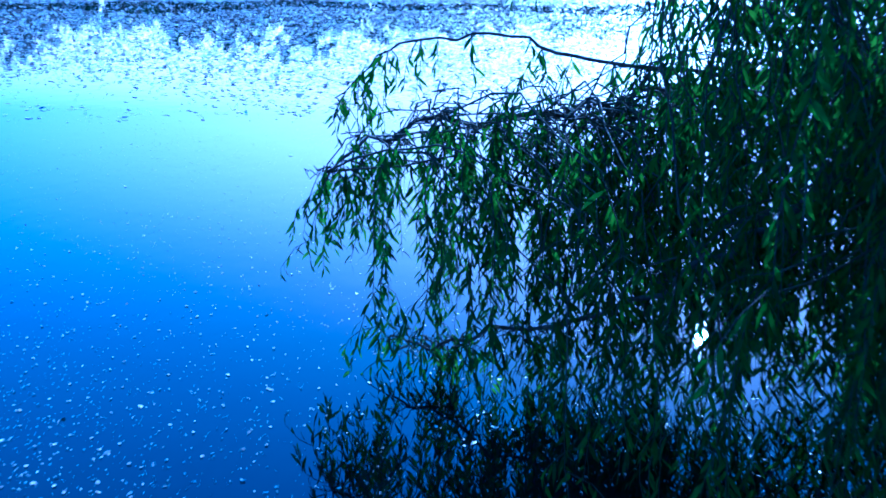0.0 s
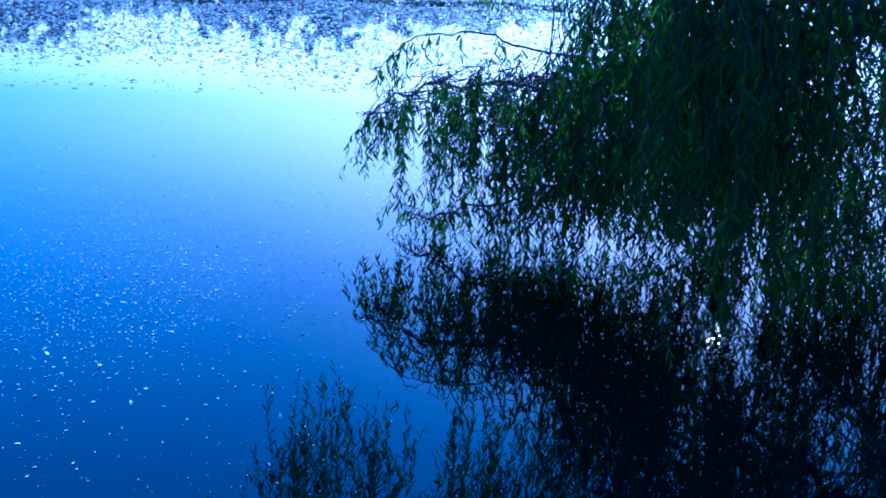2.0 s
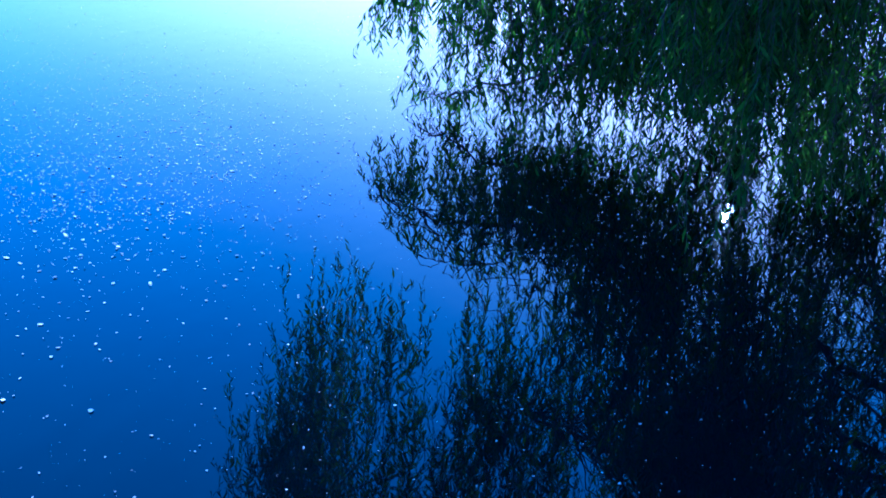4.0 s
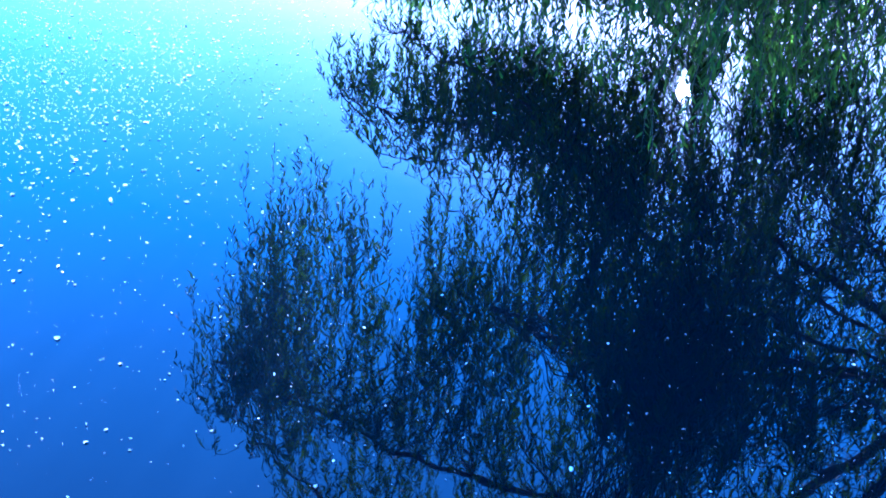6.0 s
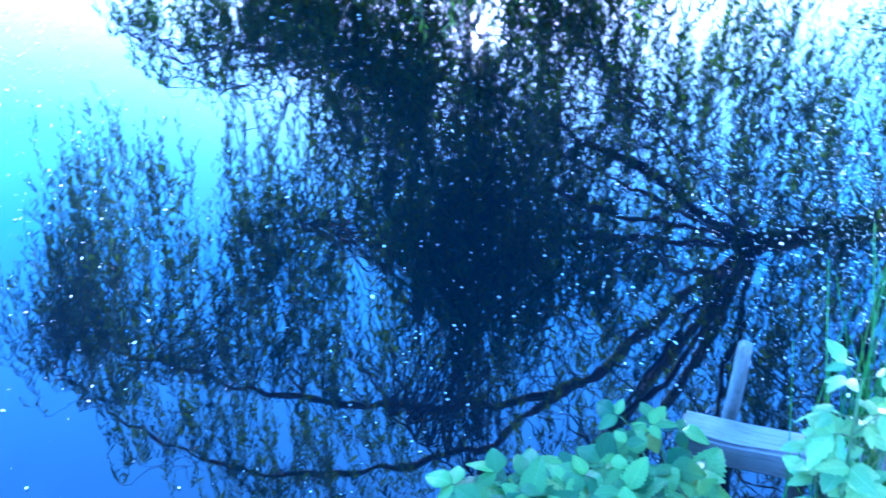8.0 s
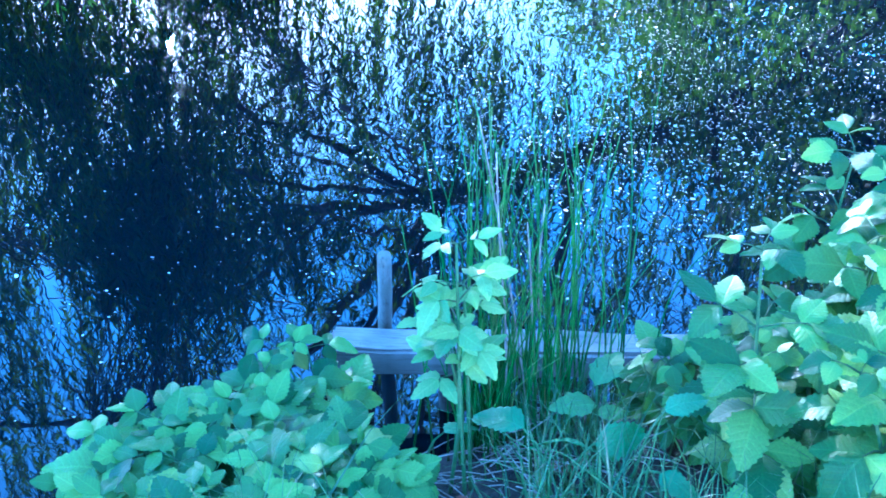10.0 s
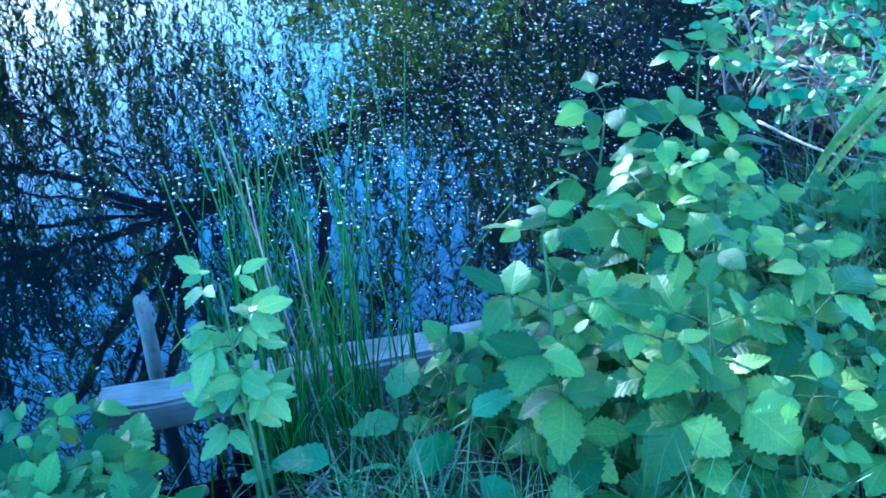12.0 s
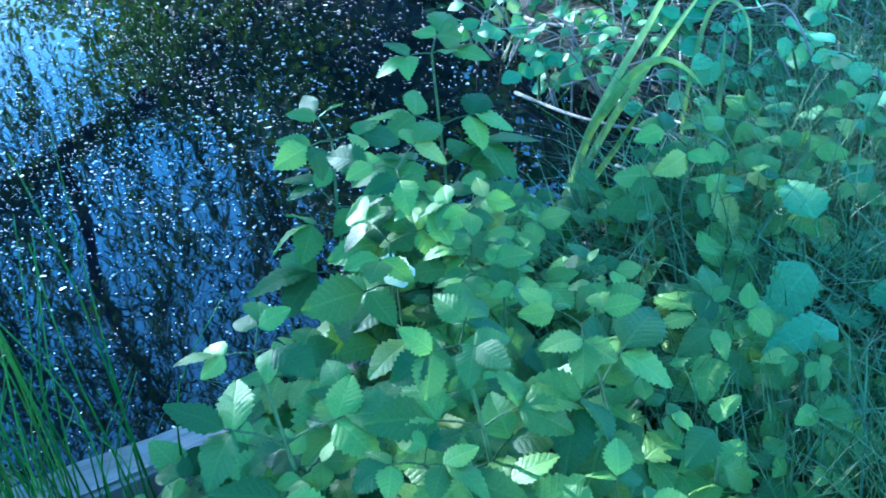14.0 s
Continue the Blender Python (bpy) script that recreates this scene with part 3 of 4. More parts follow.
        hang(["forward", "mid"], rng.uniform(1.0, 1.45), rng.uniform(5.7, 6.8), top, top - rng.uniform(0.35, 0.6), 0.1, 1.6)
    for _ in range(45):
        top = rng.uniform(3.4, 4.6)
        hang(["fan_f", "fan_g", "crown_left", "crown_right"], rng.uniform(3.0, 4.8), rng.uniform(5.6, 7.6), top, top - rng.uniform(0.5, 1.0), 0.2, 1.5)
    for _ in range(150):
        top = rng.uniform(0.5, 1.5)
        hang(["fan_e", "fan_b", "low_left"], rng.uniform(2.0, 3.8), rng.uniform(8.0, 9.4), top, max(0.06, top - rng.uniform(0.4, 0.8)), 0.2, 2.2)
    for _ in range(90):
        top = rng.uniform(2.2, 4.6)
        hang(["crown_right", "bank_side", "fan_g"], rng.uniform(4.2, 6.0), rng.uniform(5.0, 8.0), top, top - rng.uniform(0.4, 0.9), 0.2, 1.7)
    for _ in range(18):
        top = rng.uniform(1.1, 1.8)
        hang(["mid", "low_left"], rng.uniform(0.7, 1.3), rng.uniform(6.6, 8.2), top, top - rng.uniform(0.4, 0.7), 0.1, 1.4)
    for _ in range(70):
        top = rng.uniform(1.1, 2.0)
        hang(["fan_e", "fan_b", "mid", "low_left"], rng.uniform(2.6, 3.6), rng.uniform(7.3, 9.0), top, top - rng.uniform(0.4, 0.8), 0.2, 1.8)
    for _ in range(32):
        top = rng.uniform(1.2, 2.2)
        hang(["fan_d", "fan_e", "trunk", "mid"], rng.uniform(3.8, 4.8), rng.uniform(6.3, 7.9), top, top - rng.uniform(0.4, 0.8), 0.2, 1.8)
    # the lowest tips, trailing on the water
    for _ in range(90):
        hang(["fan_a", "fan_b", "fan_d", "fan_e", "low_left"], rng.uniform(1.9, 3.3), rng.uniform(6.8, 9.2), rng.uniform(0.35, 0.65), rng.uniform(0.01, 0.08), 0.1, 2.0)
    # a veil above eye height and a skirt of tips under it, on the side of the trunk
    for _ in range(75):
        y = rng.uniform(7.2, 9.3)
        top = rng.uniform(1.95, 2.8)
        hang(["mid", "fan_b", "fan_e", "upper_left", "trunk", "low_left"], y * rng.uniform(0.30, 0.41), y, top, max(1.3, top - rng.uniform(0.4, 0.9)), 0.15, 2.4, thin=0.0)
    for _ in range(80):
        y = rng.uniform(6.0, 9.2)
        hang(["fan_a", "fan_b", "fan_c", "fan_d", "fan_e", "low_left"], y * rng.uniform(0.29, 0.40), y, rng.uniform(0.30, 0.58), rng.uniform(0.0, 0.10), 0.1, 2.2, thin=0.0)
    # thin drapery on the side of the bank
    for _ in range(190):
        x, y = 3.8 + 3.0 * rng.random() ** 1.6, rng.uniform(4.6, 9.2)
        top = rng.uniform(1.3, 4.2)
        hang(["crown_right", "bank_side", "trunk"], x, y, top, max(0.3, top - rng.uniform(0.6, 1.9)), 0.2)
    for _ in range(70):
        x = rng.uniform(4.4, 7.2)
        y = 7.1 - 0.27 * (x - 4.4) - rng.uniform(0.1, 1.3)
        top = rng.uniform(1.5, 2.6)
        hang(["trunk", "bank_side"], x, y, top, top - rng.uniform(0.6, 1.3), 0.2, 1.9)
    # upper left limbs, with long withes below their outer half
    for _ in range(300):
        line = lines["upper_left"]
        q = line[rng.randrange(8, len(line))]
        if q.x > 0.25 and rng.random() < 0.25:
            continue
        x, y = q.x + rng.uniform(-0.08, 0.18), q.y + rng.uniform(-0.6, 0.6)
        low = 3.5 - 1.85 * min(1, max(0, (x + 1.95) / 0.85)) if x < -0.35 else (2.3 if x < 0.1 else 1.55)
        top = q.z + rng.uniform(-0.25, 0.3)
        bottom = low + 1.4 * rng.random() ** 1.6
        hang(["upper_left"], x, y, max(top, bottom + 0.25) if rng.random() < 0.6 else min(top, bottom + rng.uniform(0.5, 1.2)), bottom, 0.15)
    for _ in range(190):
        line = lines["upper_second"]
        q = line[rng.randrange(8, len(line))]
        top = q.z + rng.uniform(-0.3, 0.3)
        hang(["upper_second"], q.x + rng.uniform(-0.1, 0.25), q.y + rng.uniform(-0.6, 0.6), top, top - rng.uniform(0.4, 1.2), 0.2)
    # the ends of a few withes that hang clear of the rest
    for x, y, low in ((0.38, 9.0, 1.52), (0.44, 9.0, 1.6), (0.30, 9.05, 1.7), (-1.02, 9.3, 1.62), (-1.05, 9.3, 1.75), (-1.42, 9.4, 1.72)):
        hang(["upper_left"], x, y, 3.3, low, 0.04)
    # airy crown
    for names, n, spread in ((["crown_left"], 130, 0.8), (["crown_top"], 130, 1.0), (["crown_right"], 120, 1.0), (["bank_side"], 110, 0.9)):
        for _ in range(n):
            line = lines[names[0]]
            q = line[rng.randrange(5, len(line))]
            x, y = q.x + rng.uniform(-spread, spread), q.y + rng.uniform(-spread, spread)
            top = q.z + rng.uniform(-0.2, 0.3)
            hang(names, x, y, top, top - rng.uniform(0.3, 1.0), 0.25, 1.1)
    for name, fol in leaves.items():
        if fol.leaf_v:
            tagged(part("twig_mass", mesh_of("twig_mass", fol.twig_v, fol.twig_f, TWIG), limbs[name]), kind="stuff")
            tagged(part("foliage", mesh_of("foliage", fol.leaf_v, fol.leaf_f, WILLOW), limbs[name], "narrow drooping green leaves"), kind="stuff")


make_willow()


# ---- the timber edge of the bank ----
def beveled_box(name, sx, sy, sz, mat, bevel=0.012, cuts=8, rough=0.004, seed=1):
    """A worn timber block along x with uneven edges."""
    rng = random.Random(seed)
    bm = bmesh.new()
    bmesh.ops.create_cube(bm, size=1.0)
    for v in bm.verts:
        v.co = Vector((v.co.x * sx, v.co.y * sy, v.co.z * sz))
    bmesh.ops.bevel(bm, geom=list(bm.edges), offset=bevel, segments=2, affect="EDGES")
    for k in range(1, cuts):
        bmesh.ops.bisect_plane(bm, geom=list(bm.verts) + list(bm.edges) + list(bm.faces), plane_co=(-sx / 2 + sx * k / cuts, 0, 0), plane_no=(1, 0, 0))
    for v in bm.verts:
        v.co += Vector((rng.uniform(-1, 1), rng.uniform(-1, 1), rng.uniform(-1, 1))) * rough
    me = bpy.data.meshes.new(name)
    bm.to_mesh(me)
    bm.free()
    me.materials.append(mat)
    return me


def make_edge():
    a, b = Vector((1.055, 1.890, 0)), Vector((2.05, 1.255, 0))
    way = b - a
    ob = new("timber_plank", beveled_box("timber_plank", way.length, 0.105, 0.080, SLEEPER, 0.009))
    ob.matrix_world = Matrix.Translation(a.lerp(b, 0.5) + Vector((0, 0, 0.168))) @ Matrix.Rotation(math.atan2(way.y, way.x), 4, "Z")
    tagged(ob, "weathered grey timber plank edging the bank", "plank")
    verts, faces = [], []
    line = smooth_line([(1.315, 2.13, -0.5), (1.30, 2.10, -0.05), (1.275, 2.03, 0.18), (1.257, 1.985, 0.338)], 4)
    tube(verts, faces, line, taper(len(line), 0.021, 0.019), 12, 0.04, random.Random(3))
    for x, y in ((1.30, 1.733), (1.72, 1.465)):
        low, bar = [], []
        tube(low, bar, [Vector((x, y, -0.5)), Vector((x, y, 0.0)), Vector((x, y, 0.127))], [0.024, 0.024, 0.023], 10, 0.05, random.Random(4))
        tagged(new("support_stake", mesh_of("support_stake", low, bar, BARK)), "short dark wooden stake holding up the plank", "stake", "plank supports")
    tagged(new("wooden_stake", mesh_of("wooden_stake", verts, faces, STAKE)), "leaning round grey wooden stake in the water", "stake")


make_edge()


# ---- leaves and plants ----
def leaf_mesh(name, mat, long, wide, teeth=7, fold=0.25, droop=0.25, seed=0, lobes=0.0):
    """An ovate toothed leaf along +y from its stalk, folded at the midrib, with sunken side veins."""
    rng = random.Random(seed)
    verts, faces = [], []
    n = teeth * 2
    for i in range(n + 1):
        t = i / n
        half = wide * 0.5 * 2.75 * t ** 0.58 * (1 - t) ** 1.08 * (1 + lobes * math.sin(t * 9 + 0.5))
        half *= 1.10 if i % 2 else 0.91
        half = max(half, 0.0004)
        z0 = -droop * long * t * t + 0.02 * long * math.sin(5 * t)
        vein = 0.006 * wide * (1 if i % 2 else -1)
        y = long * t
        sway = 0.03 * long * math.sin(3 * t + seed)
        for s in (-1, -0.5, 0, 0.5, 1):
            x = s * half
            z = z0 + fold * abs(x) + (vein if abs(s) == 0.5 else 0) - fold * 0.9 * abs(s) ** 3 * half + (rng.uniform(-1, 1) * 0.02 * wide if abs(s) == 1 else 0)
            verts.append((x + sway, y + (0.10 * wide * abs(s) if 0 < i < n else 0), z))
    for i in range(n):
        for k in range(4):
            a = i * 5 + k
            faces.append((a, a + 1, a + 6, a + 5))
    return mesh_of(name, verts, faces, mat)


HERB_LEAVES = [leaf_mesh("leaf", HERB, 1.0, w, 9, f, d, s) for w, f, d, s in ((0.74, 0.16, 0.16, 1), (0.84, 0.22, 0.30, 2), (0.66, 0.12, 0.10, 3), (0.80, 0.2, 0.4, 4))]
ROUND_LEAVES = [leaf_mesh("leaf", BRAMBLE, 1.0, w, 6, 0.12, d, s) for w, d, s in ((0.95, 0.15, 11), (0.88, 0.3, 12), (1.0, 0.2, 13))]
YOUNG_LEAVES = [leaf_mesh("leaf", HERB_LIGHT, 1.0, w, 5, 0.3, 0.2, s) for w, s in ((0.55, 5), (0.62, 6))]
BROAD_LEAVES = [leaf_mesh("leaf", BROAD, 1.0, w, 8, 0.2, d, s, 0.10) for w, d, s in ((0.62, 0.3, 7), (0.72, 0.45, 8))]


def unit_stalk():
    verts, faces = [], []
    tube(verts, faces, [Vector((0, 0, 0)), Vector((0, 0.5, 0.06)), Vector((0, 1, 0))], [0.030, 0.024, 0.018], 4)
    return mesh_of("stalk", verts, faces, STEM)


STALK = unit_stalk()


def turn_to(way, roll=0.0):
    """The turn that lays a leaf's +y along way, with its face up."""
    y = Vector(way).normalized()
    x = y.cross(Vector((0, 0, 1)))
    x = x.normalized() if x.length > 1e-3 else Vector((1, 0, 0))
    z = x.cross(y)
    m = Matrix((x, y, z)).transposed().to_4x4()
    return m @ Matrix.Rotation(roll, 4, "Y")


OPEN_SIDE = Vector((-0.50, -0.72, 0.80)).normalized()


def leaf_at(parent, meshes, at, way, size, rng, name="leaf", facing=0.42):
    """A leaf that turns its face towards the open sky over the bank."""
    up = (Vector((0, 0, 1 - facing)) + OPEN_SIDE * facing + Vector((rng.gauss(0, 0.30), rng.gauss(0, 0.30), rng.gauss(0, 0.15)))).normalized()
    y = Vector(way).normalized()
    y = y - up * y.dot(up) * 0.85
    y = y.normalized() if y.length > 0.15 else Vector((0.3, 0.3, -0.9)).normalized()
    z = (up - y * up.dot(y)).normalized()
    m = Matrix((y.cross(z), y, z)).transposed().to_4x4() @ Matrix.Rotation(rng.uniform(-0.25, 0.25), 4, "Y")
    ob = new(name, rng.choice(meshes))
    ob.parent, ob.matrix_basis = parent, Matrix.Translation(at) @ m @ Matrix.Diagonal((size, size, size, 1))
    return ob


# bare ground round the foot of the rushes, kept clear of herbs
CLEARING = [(0.84, 1.10), (0.955, 1.42), (1.2, 1.7), (1.66, 1.25), (1.40, 0.95), (1.06, 0.82)]


def herb(x, y, height, lean=(0, 0), leaf=0.095, tiers=5, meshes=HERB_LEAVES, paired=False, low=0.22, name="leafy_herb", label="leafy green bramble shoot with toothed leaves on the bank", group="bank herbs", seed=0):
    """An upright shoot with leaves in threes, the lower ones larger."""
    if meshes is HERB_LEAVES and inside(x, y, CLEARING):
        return None
    rng = random.Random(seed)
    z0 = float(ground_height(x, y)) - 0.02
    z0 = max(z0, -0.1)
    plant = new(name)
    plant.location = (x, y, z0)
    tagged(plant, label, "plant", group)
    h = max(0.12, height - z0)
    top = Vector((lean[0], lean[1], h))
    line = smooth_line([(0, 0, 0), top * 0.5 + Vector((rng.uniform(-0.03, 0.03), rng.uniform(-0.03, 0.03), 0.03)), top], 4)
    verts, faces = [], []
    tube(verts, faces, line, taper(len(line), 0.005, 0.0025), 5)
    turn = rng.uniform(0, 6.28)
    for k in range(tiers):
        t = low + (1 - low) * (k + 0.5 * rng.random()) / tiers if k < tiers - 1 else 1.0
        i = min(int(t * (len(line) - 1)), len(line) - 2)
        at = line[i].lerp(line[i + 1], t * (len(line) - 1) - i)
        turn += 2.4 + rng.uniform(-0.3, 0.3)
        size = leaf * rng.uniform(0.8, 1.15) * (1.0 - 0.35 * (t ** 3))
        if paired:
            for a in (turn, turn + math.pi):
                way = Vector((math.cos(a), math.sin(a), rng.uniform(0.05, 0.45)))
                leaf_at(plant, meshes, at + way * 0.008, way, size * 1.1 * rng.uniform(0.85, 1.1), rng)
            turn += 1.57 - 2.4
            continue
        stalks = 2 if k < tiers - 1 else 3
        for s in range(stalks):
            a = turn + s * 2 * math.pi / stalks + rng.uniform(-0.3, 0.3)
            reach = rng.uniform(0.5, 0.9) * size
            out = Vector((math.cos(a), math.sin(a), rng.uniform(0.1, 0.5)))
            tip = at + out * reach
            part("stalk", STALK, plant, m=Matrix.Translation(at) @ turn_to(tip - at) @ Matrix.Scale((tip - at).length, 4))
            for off, k2 in ((0, 1.0), (1.15, 0.82), (-1.15, 0.82)):
                b = a + off + rng.uniform(-0.15, 0.15)
                way = Vector((math.cos(b), math.sin(b), rng.uniform(-0.3, 0.55)))
                leaf_at(plant, meshes, tip - out * (0.15 * reach if off else 0), way, size * k2 * rng.uniform(0.85, 1.1), rng)
    part("stem", mesh_of("stem", verts, faces, STEM), plant)
    return plant


def bank_herbs():
    rng = random.Random(21)
    # the mound beside the inlet: x, y, height of the top
    tops = [(1.54, 0.89, 0.79), (1.65, 0.71, 0.76), (2.15, 1.33, 0.62), (2.11, 1.13, 0.67), (2.47, 1.31, 0.68), (2.09, 1.07, 0.63), (1.92, 1.04, 0.58), (1.63, 0.93, 0.55),
            (1.66, 1.02, 0.44), (1.75, 0.85, 0.55), (1.58, 0.65, 0.65), (1.81, 0.61, 0.67), (2.19, 0.56, 0.40)]
    for i, (x, y, z) in enumerate(tops):
        herb(x - 0.03, y - 0.05, z + (0.05 if x > 1.8 else 0.02), (rng.uniform(-0.05, 0.08), rng.uniform(0, 0.08)), rng.uniform(0.095, 0.125), 5, seed=100 + i)
    for i in range(32):
        x = rng.uniform(1.25, 2.5)
        y = rng.uniform(0.3, 1.25 if x > 1.8 else 0.9)
        z = 0.44 + 0.24 * math.exp(-((x - 1.9) ** 2 + (y - 0.95) ** 2) / 0.25) + rng.uniform(-0.2, 0.08)
        herb(x, y, z, (rng.uniform(-0.1, 0.1), rng.uniform(-0.05, 0.12)), rng.uniform(0.072, 0.105), 6 if i % 3 == 0 else 4, paired=i % 3 == 0, label="upright shoot with opposite pairs of toothed leaves" if i % 3 == 0 else "leafy green bramble shoot with toothed leaves on the bank", seed=200 + i)
    for i in range(6):
        x, y = rng.uniform(2.0, 2.7), rng.uniform(0.15, 0.75)
        herb(x, y, rng.uniform(0.36, 0.52), (rng.uniform(-0.08, 0.08), rng.uniform(-0.05, 0.1)), rng.uniform(0.08, 0.11), 4, seed=600 + i)
    # sparse ones among the grass towards the inlet bank
    for i, (x, y, z) in enumerate(((2.60, 0.72, 0.46), (2.75, 0.62, 0.48), (2.72, 0.85, 0.42), (2.90, 0.55, 0.5), (2.95, 0.8, 0.42), (2.55, 0.9, 0.42), (2.45, 0.62, 0.42))):
        herb(x, y, z, (rng.uniform(-0.06, 0.06), rng.uniform(-0.06, 0.06)), rng.uniform(0.075, 0.105), 4, seed=500 + i)
    for i in range(9):
        x = rng.uniform(1.55, 1.95)
        herb(x, rng.uniform(1.0, 1.2), rng.uniform(0.30, 0.46), (rng.uniform(-0.08, 0.03), rng.uniform(0.02, 0.12)), rng.uniform(0.085, 0.11), 4, seed=800 + i)
    # the low ones by the open end of the sleeper
    for i in range(26):
        x, y = rng.uniform(0.42, 0.92), rng.uniform(1.08, 1.48)
        herb(x, y, rng.uniform(0.22, 0.34) if x < 0.75 else rng.uniform(0.18, 0.27), (rng.uniform(-0.08, 0.06), rng.uniform(0.02, 0.2)), rng.uniform(0.085, 0.115), 4, seed=300 + i)
    # shoots that arch out over the water beside the plank
    for i in range(9):
        x = 0.46 + 0.042 * i + rng.uniform(-0.03, 0.03)
        herb(x, rng.uniform(1.38, 1.5), rng.uniform(0.20, 0.31), (rng.uniform(-0.04, 0.06), rng.uniform(0.12, 0.34)), rng.uniform(0.085, 0.115), 4, label="leafy bramble shoot arching out over the water", seed=700 + i)
    for i, (x, y, z) in enumerate(((0.86, 1.46, 0.27), (0.93, 1.45, 0.25))):
        herb(x, y, z, (0.03, 0.36), 0.095, 4, label="leafy bramble shoot arching out over the water", seed=720 + i)
    for i, (x, y, z) in enumerate(((1.05, 1.20, 0.79), (1.08, 1.23, 0.68), (1.04, 1.25, 0.60))):
        herb(x, y, z, (0, 0.02), 0.085, 4, YOUNG_LEAVES, low=0.66, label="pale yellow-green young shoot beside the rushes", seed=400 + i)


bank_herbs()


def rush_clump():
    rng = random.Random(31)
    clump = tagged(new("rush_clump"), "tall clump of thin green rushes at the water edge", "rushes")
    meshes = []
    for k in range(8):
        verts, faces = [], []
        bend = rng.uniform(-0.10, 0.10)
        line = smooth_line([(0, 0, 0), (bend * 0.1, 0.01, 0.35), (bend * 0.5, 0.02, 0.7), (bend * 1.3, rng.uniform(-0.05, 0.05), 1.0)], 3)
        tube(verts, faces, line, taper(len(line), 0.0030, 0.001), 4)
        meshes.append(mesh_of("stem", verts, faces, RUSH))
    for k in range(140):
        x, y = rng.gauss(1.24, 0.07), rng.gauss(1.38, 0.05)
        if k > 80:
            x, y = rng.uniform(1.15, 1.55), rng.uniform(1.25, 1.5)
        h = 0.30 + 0.56 * rng.random() ** 1.4
        flat = pose(x, y, float(ground_height(x, y)) - 0.02) @ Matrix.Rotation(radians(rng.gauss(2, 4)), 4, "Y") @ Matrix.Rotation(radians(rng.gauss(-2, 4)), 4, "X") @ Matrix.Rotation(rng.uniform(0, 6.28), 4, "Z")
        part("stem", rng.choice(meshes), clump, m=flat @ Matrix.Diagonal((1, 1, h, 1)))
    dead = []
    for me in meshes[:3]:
        dry = me.copy()
        dry.materials.clear()
        dry.materials.append(DEAD)
        dead.append(dry)
    for k in range(5):
        x, y = rng.gauss(1.27, 0.07), rng.gauss(1.38, 0.04)
        m = pose(x, y, float(ground_height(x, y)) - 0.02) @ Matrix.Rotation(radians(rng.gauss(2, 8)), 4, "Y") @ Matrix.Rotation(radians(rng.gauss(0, 7)), 4, "X")
        part("dead_stem", rng.choice(dead), clump, "dry straw-coloured stem", m=m @ Matrix.Diagonal((1.2, 1.2, rng.uniform(0.35, 0.85), 1)))


rush_clump()


def blade_plant(x, y, blades, label, seed):
    """Long sword-shaped leaves: each blade is its line from the foot, and its width."""
    rng = random.Random(seed)
    plant = tagged(new("sword_leaf_plant"), label, "plant", "sword-leaved plants")
    foot = Vector((x, y, max(float(ground_height(x, y)), -0.05) - 0.02))
    plant.location = foot
    for points, wide in blades:
        line = smooth_line([Vector(q) - foot for q in points], 6)
        verts, faces, n = [], [], len(line)
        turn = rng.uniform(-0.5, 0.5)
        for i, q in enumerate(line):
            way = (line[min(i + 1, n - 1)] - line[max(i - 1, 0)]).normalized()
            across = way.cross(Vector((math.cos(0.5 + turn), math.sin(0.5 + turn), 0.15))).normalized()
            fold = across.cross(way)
            t = i / (n - 1)
            w = wide * 0.5 * min(1, 0.55 + 2.0 * t) * max(0.03, 1 - t ** 3)
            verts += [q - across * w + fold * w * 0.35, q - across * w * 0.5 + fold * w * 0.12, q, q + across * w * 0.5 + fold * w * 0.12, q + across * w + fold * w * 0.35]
        faces = [(i * 5 + k, i * 5 + k + 1, i * 5 + k + 6, i * 5 + k + 5) for i in range(n - 1) for k in range(4)]
        part("blade", mesh_of("blade", verts, faces, BLADE), plant)


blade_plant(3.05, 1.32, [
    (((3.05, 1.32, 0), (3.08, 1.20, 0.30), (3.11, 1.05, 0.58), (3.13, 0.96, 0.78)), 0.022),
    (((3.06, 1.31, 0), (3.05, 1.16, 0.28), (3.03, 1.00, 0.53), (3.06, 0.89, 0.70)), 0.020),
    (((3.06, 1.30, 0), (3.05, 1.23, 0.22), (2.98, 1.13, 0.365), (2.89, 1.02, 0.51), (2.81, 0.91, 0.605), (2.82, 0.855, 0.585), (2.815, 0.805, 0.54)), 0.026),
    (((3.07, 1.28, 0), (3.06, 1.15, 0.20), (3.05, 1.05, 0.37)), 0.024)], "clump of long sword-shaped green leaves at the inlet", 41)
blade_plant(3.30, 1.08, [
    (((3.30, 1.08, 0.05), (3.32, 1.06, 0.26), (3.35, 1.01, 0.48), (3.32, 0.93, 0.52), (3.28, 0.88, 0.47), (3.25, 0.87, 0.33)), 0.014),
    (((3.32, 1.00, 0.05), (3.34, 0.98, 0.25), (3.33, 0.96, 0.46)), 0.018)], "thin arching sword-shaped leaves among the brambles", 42)


